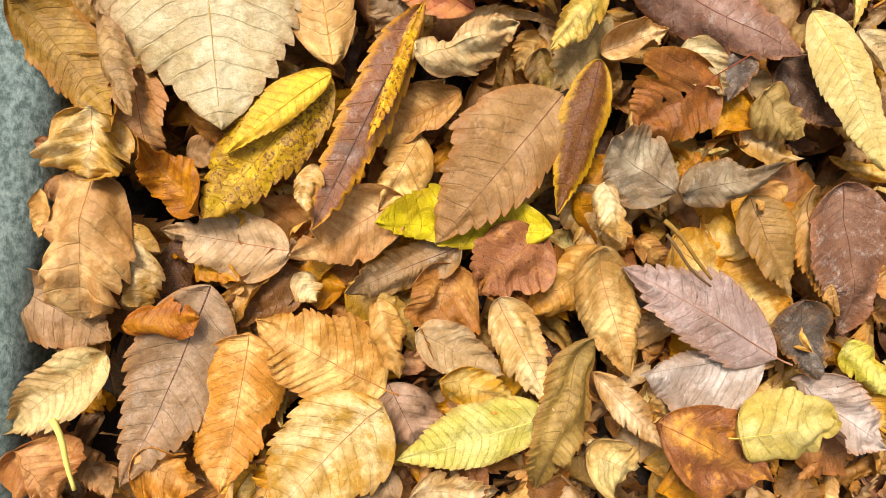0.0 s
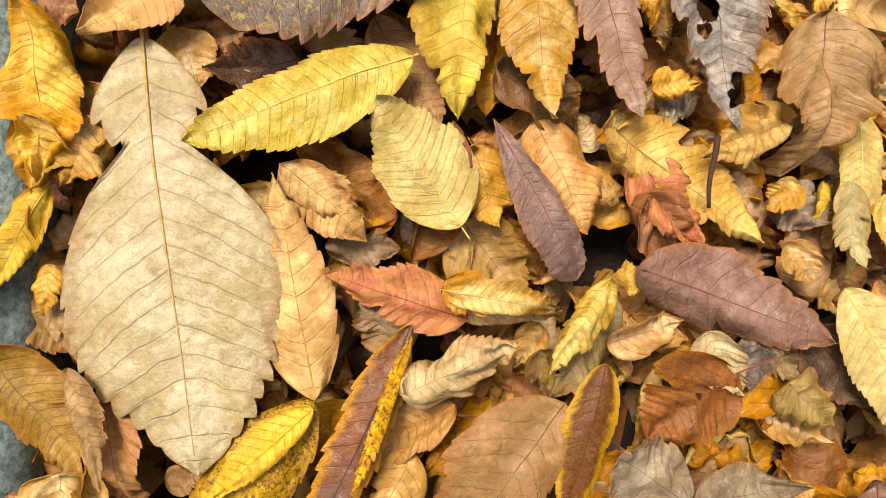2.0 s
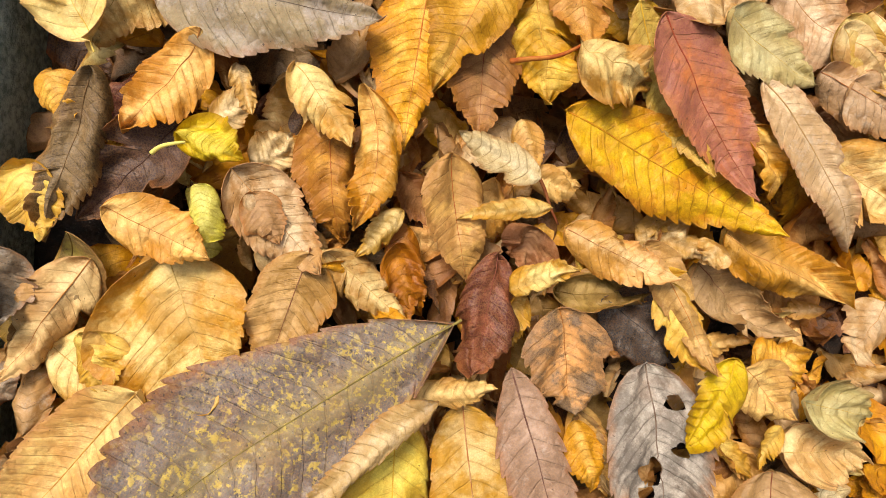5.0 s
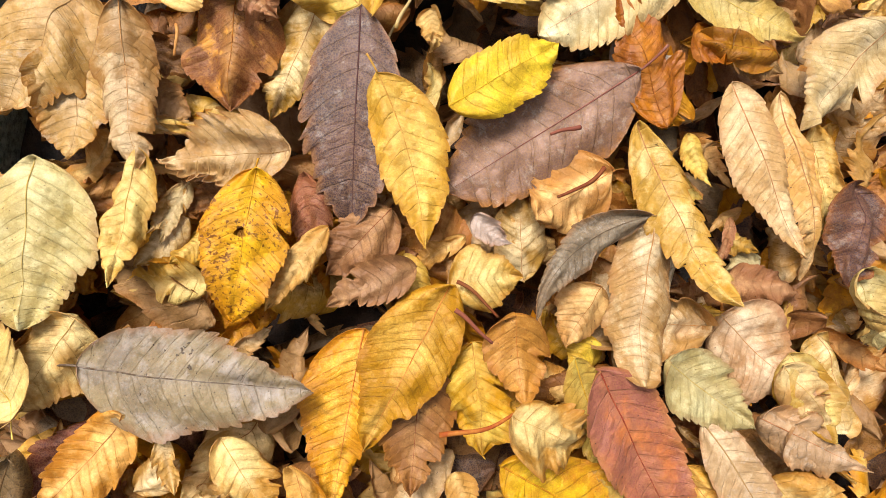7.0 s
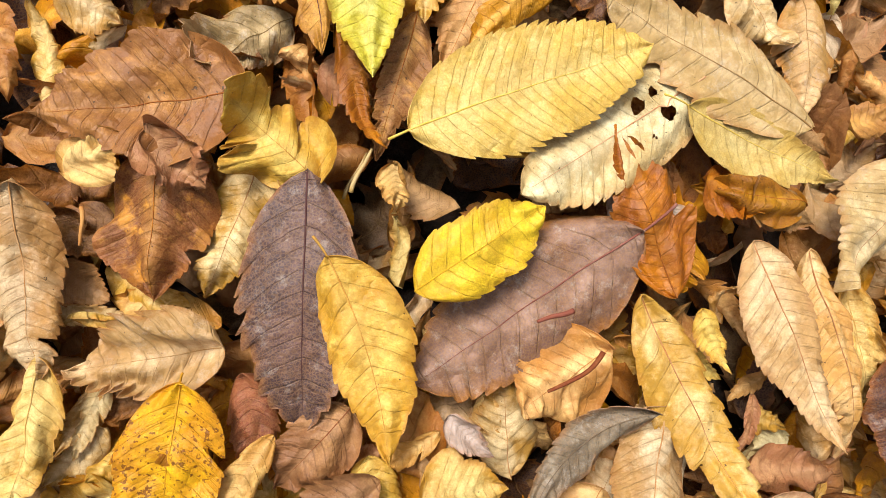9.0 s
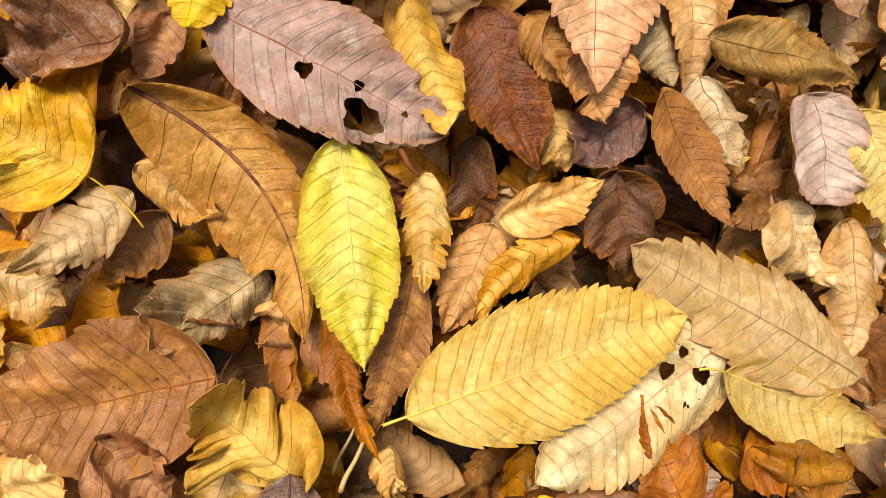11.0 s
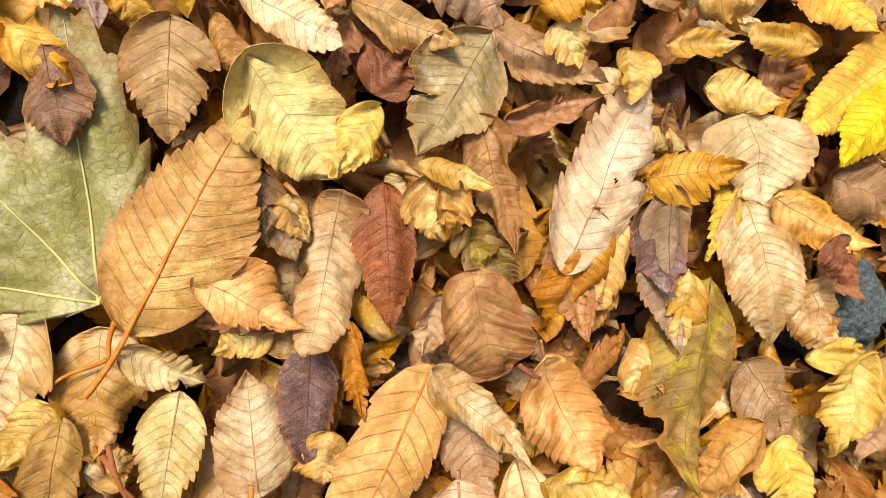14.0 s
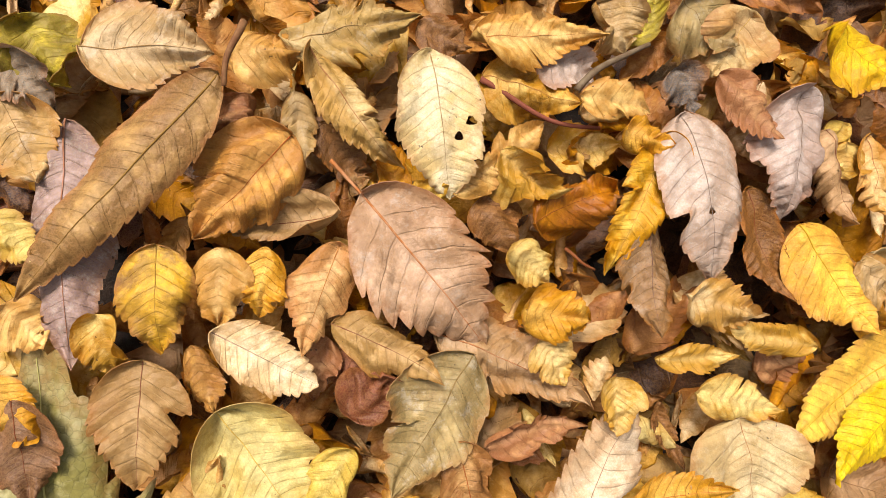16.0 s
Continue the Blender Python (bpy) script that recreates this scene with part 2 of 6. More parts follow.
# code: words, main tone, second tone, options, rib tone
LEAVES = {
    "ta": ("light tan", "dec698", "b48a4a", dict(amount=0.4), "a8743a"),
    "go": ("golden tan", "deb670", "b8823a", dict(amount=0.4), "a4662a"),
    "gt": ("warm golden brown", "deb05c", "bc8836", dict(amount=0.45, vein="8a4c18", vein_amount=0.4), "ac6018"),
    "yg": ("dull golden yellow", "e4c468", "c8983a", dict(gain=0.95, amount=0.4), "b07a2c"),
    "yt": ("pale straw yellow", "e2ca86", "c09448", dict(gain=0.9, amount=0.35), "b08a40"),
    "or": ("orange brown", "c49450", "9a6428", dict(amount=0.5, patch=70), "8a4418"),
    "og": ("burnt orange", "d09a3e", "a8722a", dict(amount=0.5, patch=80), "8a3c14"),
    "og2": ("glossy orange brown", "c27a1c", "98560e", dict(gain=0.8, amount=0.4, rough=0.5), "703812"),
    "ob": ("mottled orange and brown", "c48418", "8a5010", dict(amount=0.6, patch=75, spots=0.5), "8a4a1c"),
    "ru": ("rust brown", "966838", "6c4822", dict(amount=0.5), "6a3016"),
    "pr": ("pinkish brown", "be9868", "98764a", dict(amount=0.5), "6e3a24"),
    "pk": ("dusty rose brown", "c4a06c", "9e7a48", dict(amount=0.45), "744028"),
    "br": ("dull brown", "b6905e", "906e42", dict(amount=0.5), "6a4428"),
    "dk": ("dark brown", "5e4030", "3e2a20", dict(amount=0.5), "40281c"),
    "dg": ("dark grey", "5c5650", "3c3838", dict(amount=0.5, pale=0.3), "40342c"),
    "pd": ("dark purple brown", "644840", "46302e", dict(amount=0.4, pale=0.25), "4a2c28"),
    "mv": ("mauve brown", "aa8c70", "886c50", dict(amount=0.5, pale=0.25), "5e3c30"),
    "md": ("dark mauve", "806660", "5e4440", dict(amount=0.5, pale=0.5), "4c302c"),
    "mr": ("purplish red brown", "947668", "74584c", dict(amount=0.5, pale=0.3), "7a4434"),
    "mb": ("mauve and rust brown", "8c6648", "68442a", dict(amount=0.6, pale=0.45), "5a3424"),
    "mg": ("greyish pink", "b69a92", "947870", dict(amount=0.5, pale=0.45, spots=0.35), "94603c"),
    "gr": ("weathered grey mottled with olive", "b6aa9a", "a08e60", dict(gain=0.88, sharp=0.07, amount=0.45, pale=0.35, patch=50, stain="5c5048", shade=0.7, spots=0.4), "54402c"),
    "gr3": ("pinkish grey", "c4b4a6", "a48f7e", dict(amount=0.45, pale=0.5), "7a6450"),
    "gb": ("grey brown", "988a70", "766650", dict(amount=0.5, pale=0.35), "5e4a34"),
    "gg": ("greyish olive", "b49c66", "8c7648", dict(amount=0.5, pale=0.35), "7e6234"),
    "gm": ("grey mottled with yellow", "bea84c", "6a6058", dict(amount=0.5, patch=340, sharp=0.05, spots=0.6, spot="453c38", pale=0.25), "6a5a30"),
    "bg": ("greyish beige", "ceb284", "ac8c58", dict(amount=0.45, pale=0.3), "94703c"),
    "cr": ("pale cream", "e6d4a8", "d0b680", dict(gain=0.8, shade=0.2, stain="a08a58", amount=0.35, vein="9a7c46", vein_amount=0.45, spots=0.15), "a4823e"),
    "cr2": ("pale beige", "e0cc9c", "c8ac74", dict(shade=0.3, stain="a8782c", gain=0.88, amount=0.4, pale=0.25), "986a3c"),
    "cp": ("pinkish cream", "ecd6b4", "dcb88c", dict(shade=0.3, stain="a8782c", gain=0.88, amount=0.4, spots=0.15), "8a6a50"),
    "pt": ("pinkish tan", "e2c48c", "c2964e", dict(amount=0.4), "9a6030"),
    "pt2": ("greyish tan", "d0b08c", "b08e68", dict(amount=0.5, pale=0.35), "a0602e"),
    "ps": ("pale straw with brown flecks", "e4d494", "cab064", dict(shade=0.3, stain="a8782c", gain=0.77, amount=0.4, spots=0.45, spot="7a5a2c"), "a88a3c"),
    "wy": ("whitish yellow", "ecdcac", "dcc074", dict(shade=0.3, stain="a8782c", gain=0.9, amount=0.35, spots=0.4), "8a6c3c"),
    "ph": ("pinkish cream, insect eaten", "e2d4a8", "c8ac78", dict(shade=0.3, stain="a8782c", gain=0.95, amount=0.45, spots=0.45), "c08454"),
    "ly": ("pale lemon yellow", "f0da88", "e2c264", dict(vein="a87a10", shade=0.3, stain="a8782c", gain=0.77, amount=0.4, spots=0.15, spot="8a5c1c", edge_amount=0.15), "c8a83c"),
    "ly2": ("soft butter yellow", "ecd688", "dcba60", dict(shade=0.3, stain="a8782c", gain=0.88, amount=0.35, spots=0.2, spot="8a5c1c"), "c09a3c"),
    "yl": ("greenish yellow", "e8dc86", "d8ca60", dict(vein="a87a10", shade=0.3, stain="a8782c", gain=0.77, amount=0.4, spots=0.15, spot="7a5c1c"), "c8b858"),
    "ye": ("bright yellow", "f0cc10", "e2b208", dict(vein="a87a10", gain=0.84, shade=0.12, stain="a8782c", amount=0.3, spots=0.15, spot="6a4410", edge_amount=0.25), "b88a14"),
    "yo": ("yellow streaked with orange", "ecc208", "dc9a10", dict(gain=0.84, shade=0.2, stain="b8641c", vein_amount=0.5, amount=0.25, patch=60, vein="a86414"), "a86a14"),
    "yo2": ("yellow and olive", "d8c040", "94822c", dict(gain=0.85, amount=0.55, patch=80, spots=0.45), "a08c2c"),
    "ys": ("yellow heavily speckled brown", "e6b400", "b88418", dict(vein="a87a10", gain=0.85, amount=0.4, patch=170, sharp=0.05, spots=0.9, spot="6a4020"), "8a5c1c"),
    "yk": ("yellow with brown specks", "f0bc10", "dea00c", dict(vein="a87a10", gain=0.84, shade=0.12, stain="a8782c", amount=0.4, spots=0.85, spot="6e3c14"), "b07a1c"),
    "yb": ("bright yellow with dark spots", "f0c818", "e0a80c", dict(vein="a87a10", gain=0.84, shade=0.12, stain="a8782c", amount=0.45, spots=0.35, spot="5a3810"), "b08414"),
    "ym": ("yellow and grey", "e4b418", "9a7430", dict(gain=0.85, amount=0.25, stain="5c5048", patch=60, spots=0.3), "8a6a2c"),
    "by": ("dark brown rimmed with yellow", "5a3222", "6c4028", dict(amount=0.4, patch=150, spots=0.3, spot="d8a41c", edge="cc961c", edge_amount=0.8, edge_from=0.81), "5c3424"),
    "dm": ("dark mauve rimmed with gold", "6c5a50", "76503a", dict(amount=0.5, patch=60, pale=0.25, edge="c8922c", edge_amount=0.75, edge_from=0.85), "4c3424"),
    "rm": ("red brown mottled yellow", "a04c1e", "c07c2a", dict(amount=0.4, patch=130, sharp=0.06), "843c1c"),
    "rb": ("brick red brown", "94542c", "6e3a1e", dict(amount=0.4, spots=0.3), "783424"),
    "rd": ("dark red brown", "7e4424", "5a2c16", dict(amount=0.5, patch=80), "7a4434"),
    "re": ("red and maroon", "bc6c38", "985c4c", dict(amount=0.5, patch=40, spots=0.3, edge="c88428", edge_amount=0.35, edge_from=1.0), "7c3020"),
    "om": ("orange with charred patches", "cc8430", "644a30", dict(amount=0.35, patch=100, sharp=0.08), "7a4a20"),
    "ol": ("olive brown", "ac8c48", "8a6c30", dict(amount=0.45), "7c5c28"),
    "olb": ("olive and dark brown", "a28c34", "70562a", dict(amount=0.55, patch=60), "5c4020"),
    "olg": ("bronzed olive gold", "aa8644", "7e5c24", dict(amount=0.45), "7a5820"),
    "yx": ("bright lemon yellow", "e8d020", "d8b818", dict(vein="a88a10", gain=0.84, shade=0.12, stain="a8782c", amount=0.3, spots=0.25, spot="6a5410", edge_amount=0.2), "b8a014"),
    "yw": ("clear warm yellow", "e8cc54", "d8ac34", dict(vein="a87a10", gain=0.84, shade=0.25, stain="a8702c", amount=0.4, spots=0.25, spot="7a4c10"), "b88a20"),
    "yr": ("orange and yellow patched with brown", "d89818", "7c4a1c", dict(amount=0.5, patch=60, sharp=0.06, spots=0.4), "8a4a1c"),
    "sk": ("weathered grey, nearly skeletal", "aca08e", "7a7062", dict(amount=0.45, patch=90, pale=0.35, vein="5a4a38", vein_amount=0.5, spots=0.4), "5c4432"),
    "brd": ("dark olive brown", "8a6c44", "5c4428", dict(amount=0.5), "5a4022"),
    "re2": ("pinkish rust brown", "b8844a", "906034", dict(amount=0.5, vein="6e3418", vein_amount=0.3), "7a3c20"),
    "og3": ("rusty orange with dark flecks", "c47e1c", "985a10", dict(gain=0.85, amount=0.5, patch=45, spots=0.5, rough=0.5, vein="7a3c10", vein_amount=0.3), "7a3c14"),
    "pb": ("peach beige", "dcb888", "c09460", dict(amount=0.4, vein="8a5424", vein_amount=0.4), "84502a"),
    "gv": ("golden brown with dark veins", "cc9850", "a46e2c", dict(amount=0.45, vein="4a2418", vein_amount=0.6), "4e2428"),
    "gn": ("dull grey green", "c0b480", "988c44", dict(gain=0.86, amount=0.4, vein="6e6636", vein_amount=0.0, spots=0.1, net_scale=310.0, net_amount=0.3, stain="8a8238"), "b2a860"),
}
MATS = {c: (leaf_material("leaf_" + c, v[1], v[2], **v[3]), rib_material("rib_" + c, v[4], v[1])) for c, v in LEAVES.items()}
SHAPES = {"o": (0.58, 0.98), "e": (0.60, 0.74), "r": (0.42, 0.50), "q": (0.30, 0.34), "c": (1.10, 0.34), "n": (0.8, 1.1), "w": (0.95, 0.5)}


def stone_material(name, dark, light, scale, fleck=0.5, stretch=(1.0, 1.0, 1.0)):
    k = Nodes(name)
    tex = k.add("ShaderNodeTexCoord")
    grow = k.t.nodes.new("ShaderNodeVectorMath")
    grow.operation = "MULTIPLY"
    grow.inputs[1].default_value = stretch
    k.put(tex.outputs["Object"], grow.inputs[0])
    co = grow.outputs[0]
    a, b, c = k.noise(co, scale, 6.0, 0.7), k.noise(co, scale * 9, 3.0, 0.7), k.noise(co, scale * 0.12, 4.0, 0.6)
    col = k.mix(k.step(a, 0.35, 0.68), lin(dark), lin(light))
    col = k.mix(k.math("MULTIPLY", k.step(b, 0.5, 0.7), fleck), col, lin("c6ccc6"))
    col = k.mix(k.math("MULTIPLY", k.step(c, 0.45, 0.7), 0.25), col, lin(dark))
    k.put(col, k.bsdf.inputs["Base Color"])
    k.bsdf.inputs["Roughness"].default_value = 0.8
    bump = k.add("ShaderNodeBump", Strength=0.9, Distance=0.004)
    k.put(k.math("ADD", a, k.math("MULTIPLY", b, 0.4)), bump.inputs["Height"])
    k.put(bump.outputs[0], k.bsdf.inputs["Normal"])
    return k.mat


SOIL = stone_material("soil", "150d06", "3a2614", 90.0, 0.0)
GRANITE = stone_material("granite", "566a60", "a8b8ac", 330.0, 0.35, (1.2, 0.75, 1.0))
ASPHALT = stone_material("asphalt", "323e3c", "74807a", 480.0)


# ---- building ----
def mesh_from(name, co, faces, mat, uv=None):
    me = bpy.data.meshes.new(name)
    me.from_pydata(co.tolist(), [], faces)
    if uv is not None:
        layer = me.uv_layers.new(name="rows")
        loops = np.zeros(len(me.loops), dtype=np.int32)
        me.loops.foreach_get("vertex_index", loops)
        layer.data.foreach_set("uv", uv[loops].astype(np.float32).ravel())
    me.polygons.foreach_set("use_smooth", np.ones(len(me.polygons), dtype=bool))
    me.materials.append(mat)
    me.update()
    return me


def width_profile(v, shape):
    if shape == "p":  # a narrow lobe by the stalk, a waist, then the broad blade
        lobe = 0.47 * np.clip(np.sin(np.pi * np.clip((v + 0.02) / 0.33, 0, 1)), 0, 1)
        q = np.clip((v - 0.22) / 0.78, 0, 1)
        body = (q ** 0.75) * (1 - q) ** 0.9
        return np.maximum(np.maximum(lobe, body / 0.3206), np.where((v > 0.2) & (v < 0.4), 0.25, 0.0)) * (v < 0.999)
    a, b = SHAPES[shape]
    peak = a / (a + b)
    return (v ** a) * ((1 - v) ** b) / (peak ** a * (1 - peak) ** b)


TOOTH = {5: ([0.0, 0.3, 0.58, 0.82, 0.94], [0.0, 0.55, 0.85, 1.0, 0.55]), 3: ([0.0, 0.5, 0.88], [0.0, 0.7, 1.0])}


def blade_points(rng, L, wl, wr, curl, bend, fold, side, shape, teeth, cor, crumple, cols, per, jag=1.0):
    """Rows run along the side veins from the midrib to a tooth of the rim; wl, wr: the widths left and right of it. Returns points (row, col, 3) and uv."""
    W = wl + wr
    stops, heights = (np.array(q) for q in TOOTH[per])
    foot, end = (np.array([0.0, 0.006, 0.018, 0.036]), np.array([0.978, 0.990, 0.997, 1.0])) if per > 3 else (np.zeros(1), np.ones(1))
    lo, hi = (0.055, 0.97) if per > 3 else (0.02, 1.0)
    v = np.concatenate([foot, lo + (hi - lo) * (np.arange(teeth)[:, None] + stops).ravel() / teeth, end])
    n, lane = len(v) - 1, (v - lo) / (hi - lo) * teeth
    u = np.sign(np.linspace(-1, 1, 2 * cols + 1)) * np.abs(np.linspace(-1, 1, 2 * cols + 1)) ** 0.85
    c, b = radians(curl), radians(bend)
    grow = abs(c) / math.sin(min(abs(c), math.pi / 2)) if abs(c) > 0.02 else 1.0
    length = L * ((abs(b) / 2) / math.sin(abs(b) / 2) if abs(b) > 0.02 else 1.0)
    V, U = np.meshgrid(v, u, indexing="ij")
    A = np.abs(U)
    lean = 0.72 * (1 - v ** 3) * np.minimum(1.0, v / 0.16) ** 0.8  # how far the side veins run forward
    prof = width_profile(v, shape)
    for _ in range(14):
        prof = 0.5 * prof + 0.5 * width_profile(np.clip(v + lean * prof * W / 2 / L, 0, 1), shape)
    wild = min(1.0, crumple)
    rim = np.empty((n + 1, 2))
    deep, saws = jag * rng.uniform(0.13, 0.27) * L / teeth, []
    for j, wide in enumerate((wl, wr)):
        saw = (heights * rng.uniform(0.4, 1.25, (teeth, 1))).ravel()
        saw = np.concatenate([np.full(len(foot), 0.3), saw, np.full(len(end), 0.2)])
        saws.append(saw)
        slow = 0.07 * np.sin(v * (5 + 6 * rng.random()) + 6 * rng.random()) + 0.035 * np.sin(v * (14 + 9 * rng.random()) + 6 * rng.random())
        rim[:, j] = wide * prof * (1 + slow * (0.6 + 0.4 * wild)) + deep * (saw - 0.45) * np.minimum(1.0, 2.2 * prof)
        if rng.random() < (0.35 * wild if wild > 0.55 else 0.03) and shape != "p":  # a torn or eaten bite out of the rim
            where, span, cut = rng.uniform(0.2, 0.85), rng.uniform(0.02, 0.06), rng.uniform(0.15, 0.45)
            rim[:, j] *= 1 - cut * np.exp(-((v - where) / span) ** 4)
    if per > 3 and shape != "p" and wild > 0.8 and rng.random() < 0.4:  # a tear running in along a side vein
        i = int(rng.integers(n // 4, n - 8))
        rim[i:i + 2, rng.integers(2)] *= rng.uniform(0.35, 0.75)
    rim = np.maximum(rim, 0.0)
    hw = np.where(U < 0, rim[:, :1], rim[:, 1:]) * grow
    x = U * hw
    hook = np.where(U < 0, saws[0][:, None], saws[1][:, None])
    y = V * length + lean[:, None] * hw * A ** 1.2 + 0.55 * deep * hook * A ** 5 * (1 - V ** 4)
    z = np.zeros_like(x)
    # relief: valleys at the veins, waves along the rim, broad crumples
    scale = W / 0.05
    z += cor * 0.00007 * min(1.3, 14 / teeth) * scale * (1 - np.cos(2 * np.pi * (lane[:, None] - 0.82))) * np.minimum(1, 3 * A) * (1 - 0.4 * A)
    for _ in range(4):
        f, g, p, q = rng.uniform(0.6, 2.6), rng.uniform(0.6, 3.2), rng.random() * 6.3, rng.random() * 6.3
        z += crumple * 0.0016 * scale * np.sin(f * 3 * U + p) * np.sin(g * 3 * V + q)
    for _ in range(5):
        f, g, p = rng.uniform(-9, 9), rng.uniform(8, 26), rng.random() * 6.3
        z += (0.5 + 0.8 * crumple) * 0.00040 * scale * np.sin(f * U + g * V + p)
    wave = rng.uniform(7, 15), rng.uniform(7, 15)
    for k in (-1, 1):  # the rim turns up or down in stretches
        on = np.clip(np.sin(rng.uniform(2, 6) * V + rng.random() * 6.3), 0, 1) * (np.sign(U) == k)
        z += crumple * rng.choice([-1, 1], p=[0.5, 0.5]) * rng.uniform(0.002, 0.010) * scale * on * A ** 4
    z += (0.25 + crumple) * 0.0011 * scale * A ** 2.5 * np.where(U < 0, np.sin(wave[0] * V * 2), np.sin(wave[1] * V * 2 + 2))
    z += 0.0009 * scale * (np.exp(-(A / 0.22) ** 2) - 0.5) * rng.choice([-1.0, 0.5])  # the midrib lies in a groove or on a ridge
    # fold along the midrib, then roll across it
    fr = radians(fold)
    x, z = x * math.cos(fr), z + np.abs(x) * math.sin(fr)
    if abs(c) > 0.02:
        lop = rng.uniform(0.8, 1.2)
        kk = (c / (W / 2 * grow)) * np.where(U < 0, lop, 2 - lop) * (0.75 + 0.5 * V if rng.random() < 0.5 else 1.25 - 0.5 * V)
        th = kk * x
        r = 1 / kk
        x, z = (r - z) * np.sin(th), r - (r - z) * np.cos(th)
    if abs(b) > 0.02:
        kk = b / length
        th = kk * (y - length / 2)
        r = 1 / kk
        y, z = (r - z) * np.sin(th) + L / 2, r - (r - z) * np.cos(th)
    for far, amt in ((np.clip(y - 0.62 * L, 0, None), rng.uniform(-0.6, 0.8)), (np.clip(0.25 * L - y, 0, None), rng.uniform(-0.4, 0.6))):
        z += crumple * 0.8 * amt * far ** 2 / (0.38 * L)
    tw = radians(rng.uniform(-26, 26) * crumple) * (V - 0.5)
    x, z = x * np.cos(tw) - z * np.sin(tw), x * np.sin(tw) + z * np.cos(tw)
    t = np.clip(y / L, 0, 1)
    x = x + side * L * 4 * t * (1 - t)
    z -= z.mean()
    return np.stack([x, y, z], -1), np.stack([U, np.repeat(lane[:, None], len(u), 1)], -1)


def sheet_faces(nr, nc, gone=()):
    f = []
    for i in range(nr - 1):
        for j in range(nc - 1):
            if (i, j) not in gone:
                a = i * nc + j
                f.append((a, a + 1, a + nc + 1, a + nc))
    return f


def thick_sheet(P, gone, t=0.00025):
    """A closed thin sheet from a grid of points, with a sharp cut rim. Also returns, for each vertex, the grid point it stands on."""
    nr, nc = P.shape[:2]
    n = np.cross(np.gradient(P, axis=1), np.gradient(P, axis=0))
    n /= np.linalg.norm(n, axis=-1, keepdims=True) + 1e-12
    top, low = P.reshape(-1, 3), (P - n * t).reshape(-1, 3)
    up = sheet_faces(nr, nc, gone)
    m = len(top)
    edges = {(a, b) for f in up for a, b in zip(f, f[1:] + f[:1])}
    rim = sorted(e for e in edges if (e[1], e[0]) not in edges)
    ring = sorted({a for e in rim for a in e})
    at = {a: 2 * m + i for i, a in enumerate(ring)}
    k = len(ring)
    faces = up + [tuple(m + q for q in reversed(f)) for f in up] + [(at[b], at[a], at[a] + k, at[b] + k) for a, b in rim]
    return np.concatenate([top, low, top[ring], low[ring]]), faces, np.concatenate([np.arange(m), np.arange(m), ring, ring]).astype(int)


def tube(line, radii, sides=6, flat=0.8):
    line = np.asarray(line)
    d = np.gradient(line, axis=0)
    d /= np.linalg.norm(d, axis=1, keepdims=True) + 1e-12
    s = np.cross(d, (0, 0, 1.0))
    s /= np.linalg.norm(s, axis=1, keepdims=True) + 1e-12
    n = np.cross(s, d)
    a = np.linspace(0, 2 * np.pi, sides, endpoint=False)
    ring = s[:, None] * np.cos(a)[None, :, None] + flat * n[:, None] * np.sin(a)[None, :, None]
    co = (line[:, None] + ring * np.asarray(radii)[:, None, None]).reshape(-1, 3)
    faces = [(i * sides + j, i * sides + (j + 1) % sides, (i + 1) * sides + (j + 1) % sides, (i + 1) * sides + j)
             for i in range(len(line) - 1) for j in range(sides)]
    faces += [tuple(range(sides - 1, -1, -1)), tuple((len(line) - 1) * sides + j for j in range(sides))]
    return co, faces


def part(name, me, parent, label=""):
    ob = new(name, me)
    ob.parent = parent
    return tagged(ob, label) if label else ob


COUNT = [0]


def shaped(L, W, c, b, f, s, sh, teeth, cor, h, k=1.0, a=0.0, jag=1.0):
    """The points of the next leaf in the order of the file."""
    COUNT[0] += 1
    rng = np.random.default_rng(COUNT[0])
    c = rng.choice([-1, 1], p=[0.65, 0.35]) * rng.uniform(14, 58) if c is None else c
    b = rng.choice([-1, 1], p=[0.7, 0.3]) * rng.uniform(8, 45) if b is None else b
    f = rng.uniform(-8, 14) if f is None else f
    teeth = teeth or int(np.clip(round(L / 0.0046), 8, 16))
    crumple = rng.uniform(0.9, 2.0) * min(1.0, 0.035 / W) * k
    P, UV = blade_points(rng, L, W * (1 + a) / 2, W * (1 - a) / 2, c, b, f, s, sh, teeth, cor, crumple, 14 if h else 6, 5, jag)
    return P, UV, (rng.uniform(-5, 5), rng.uniform(-7, 7)), c, f


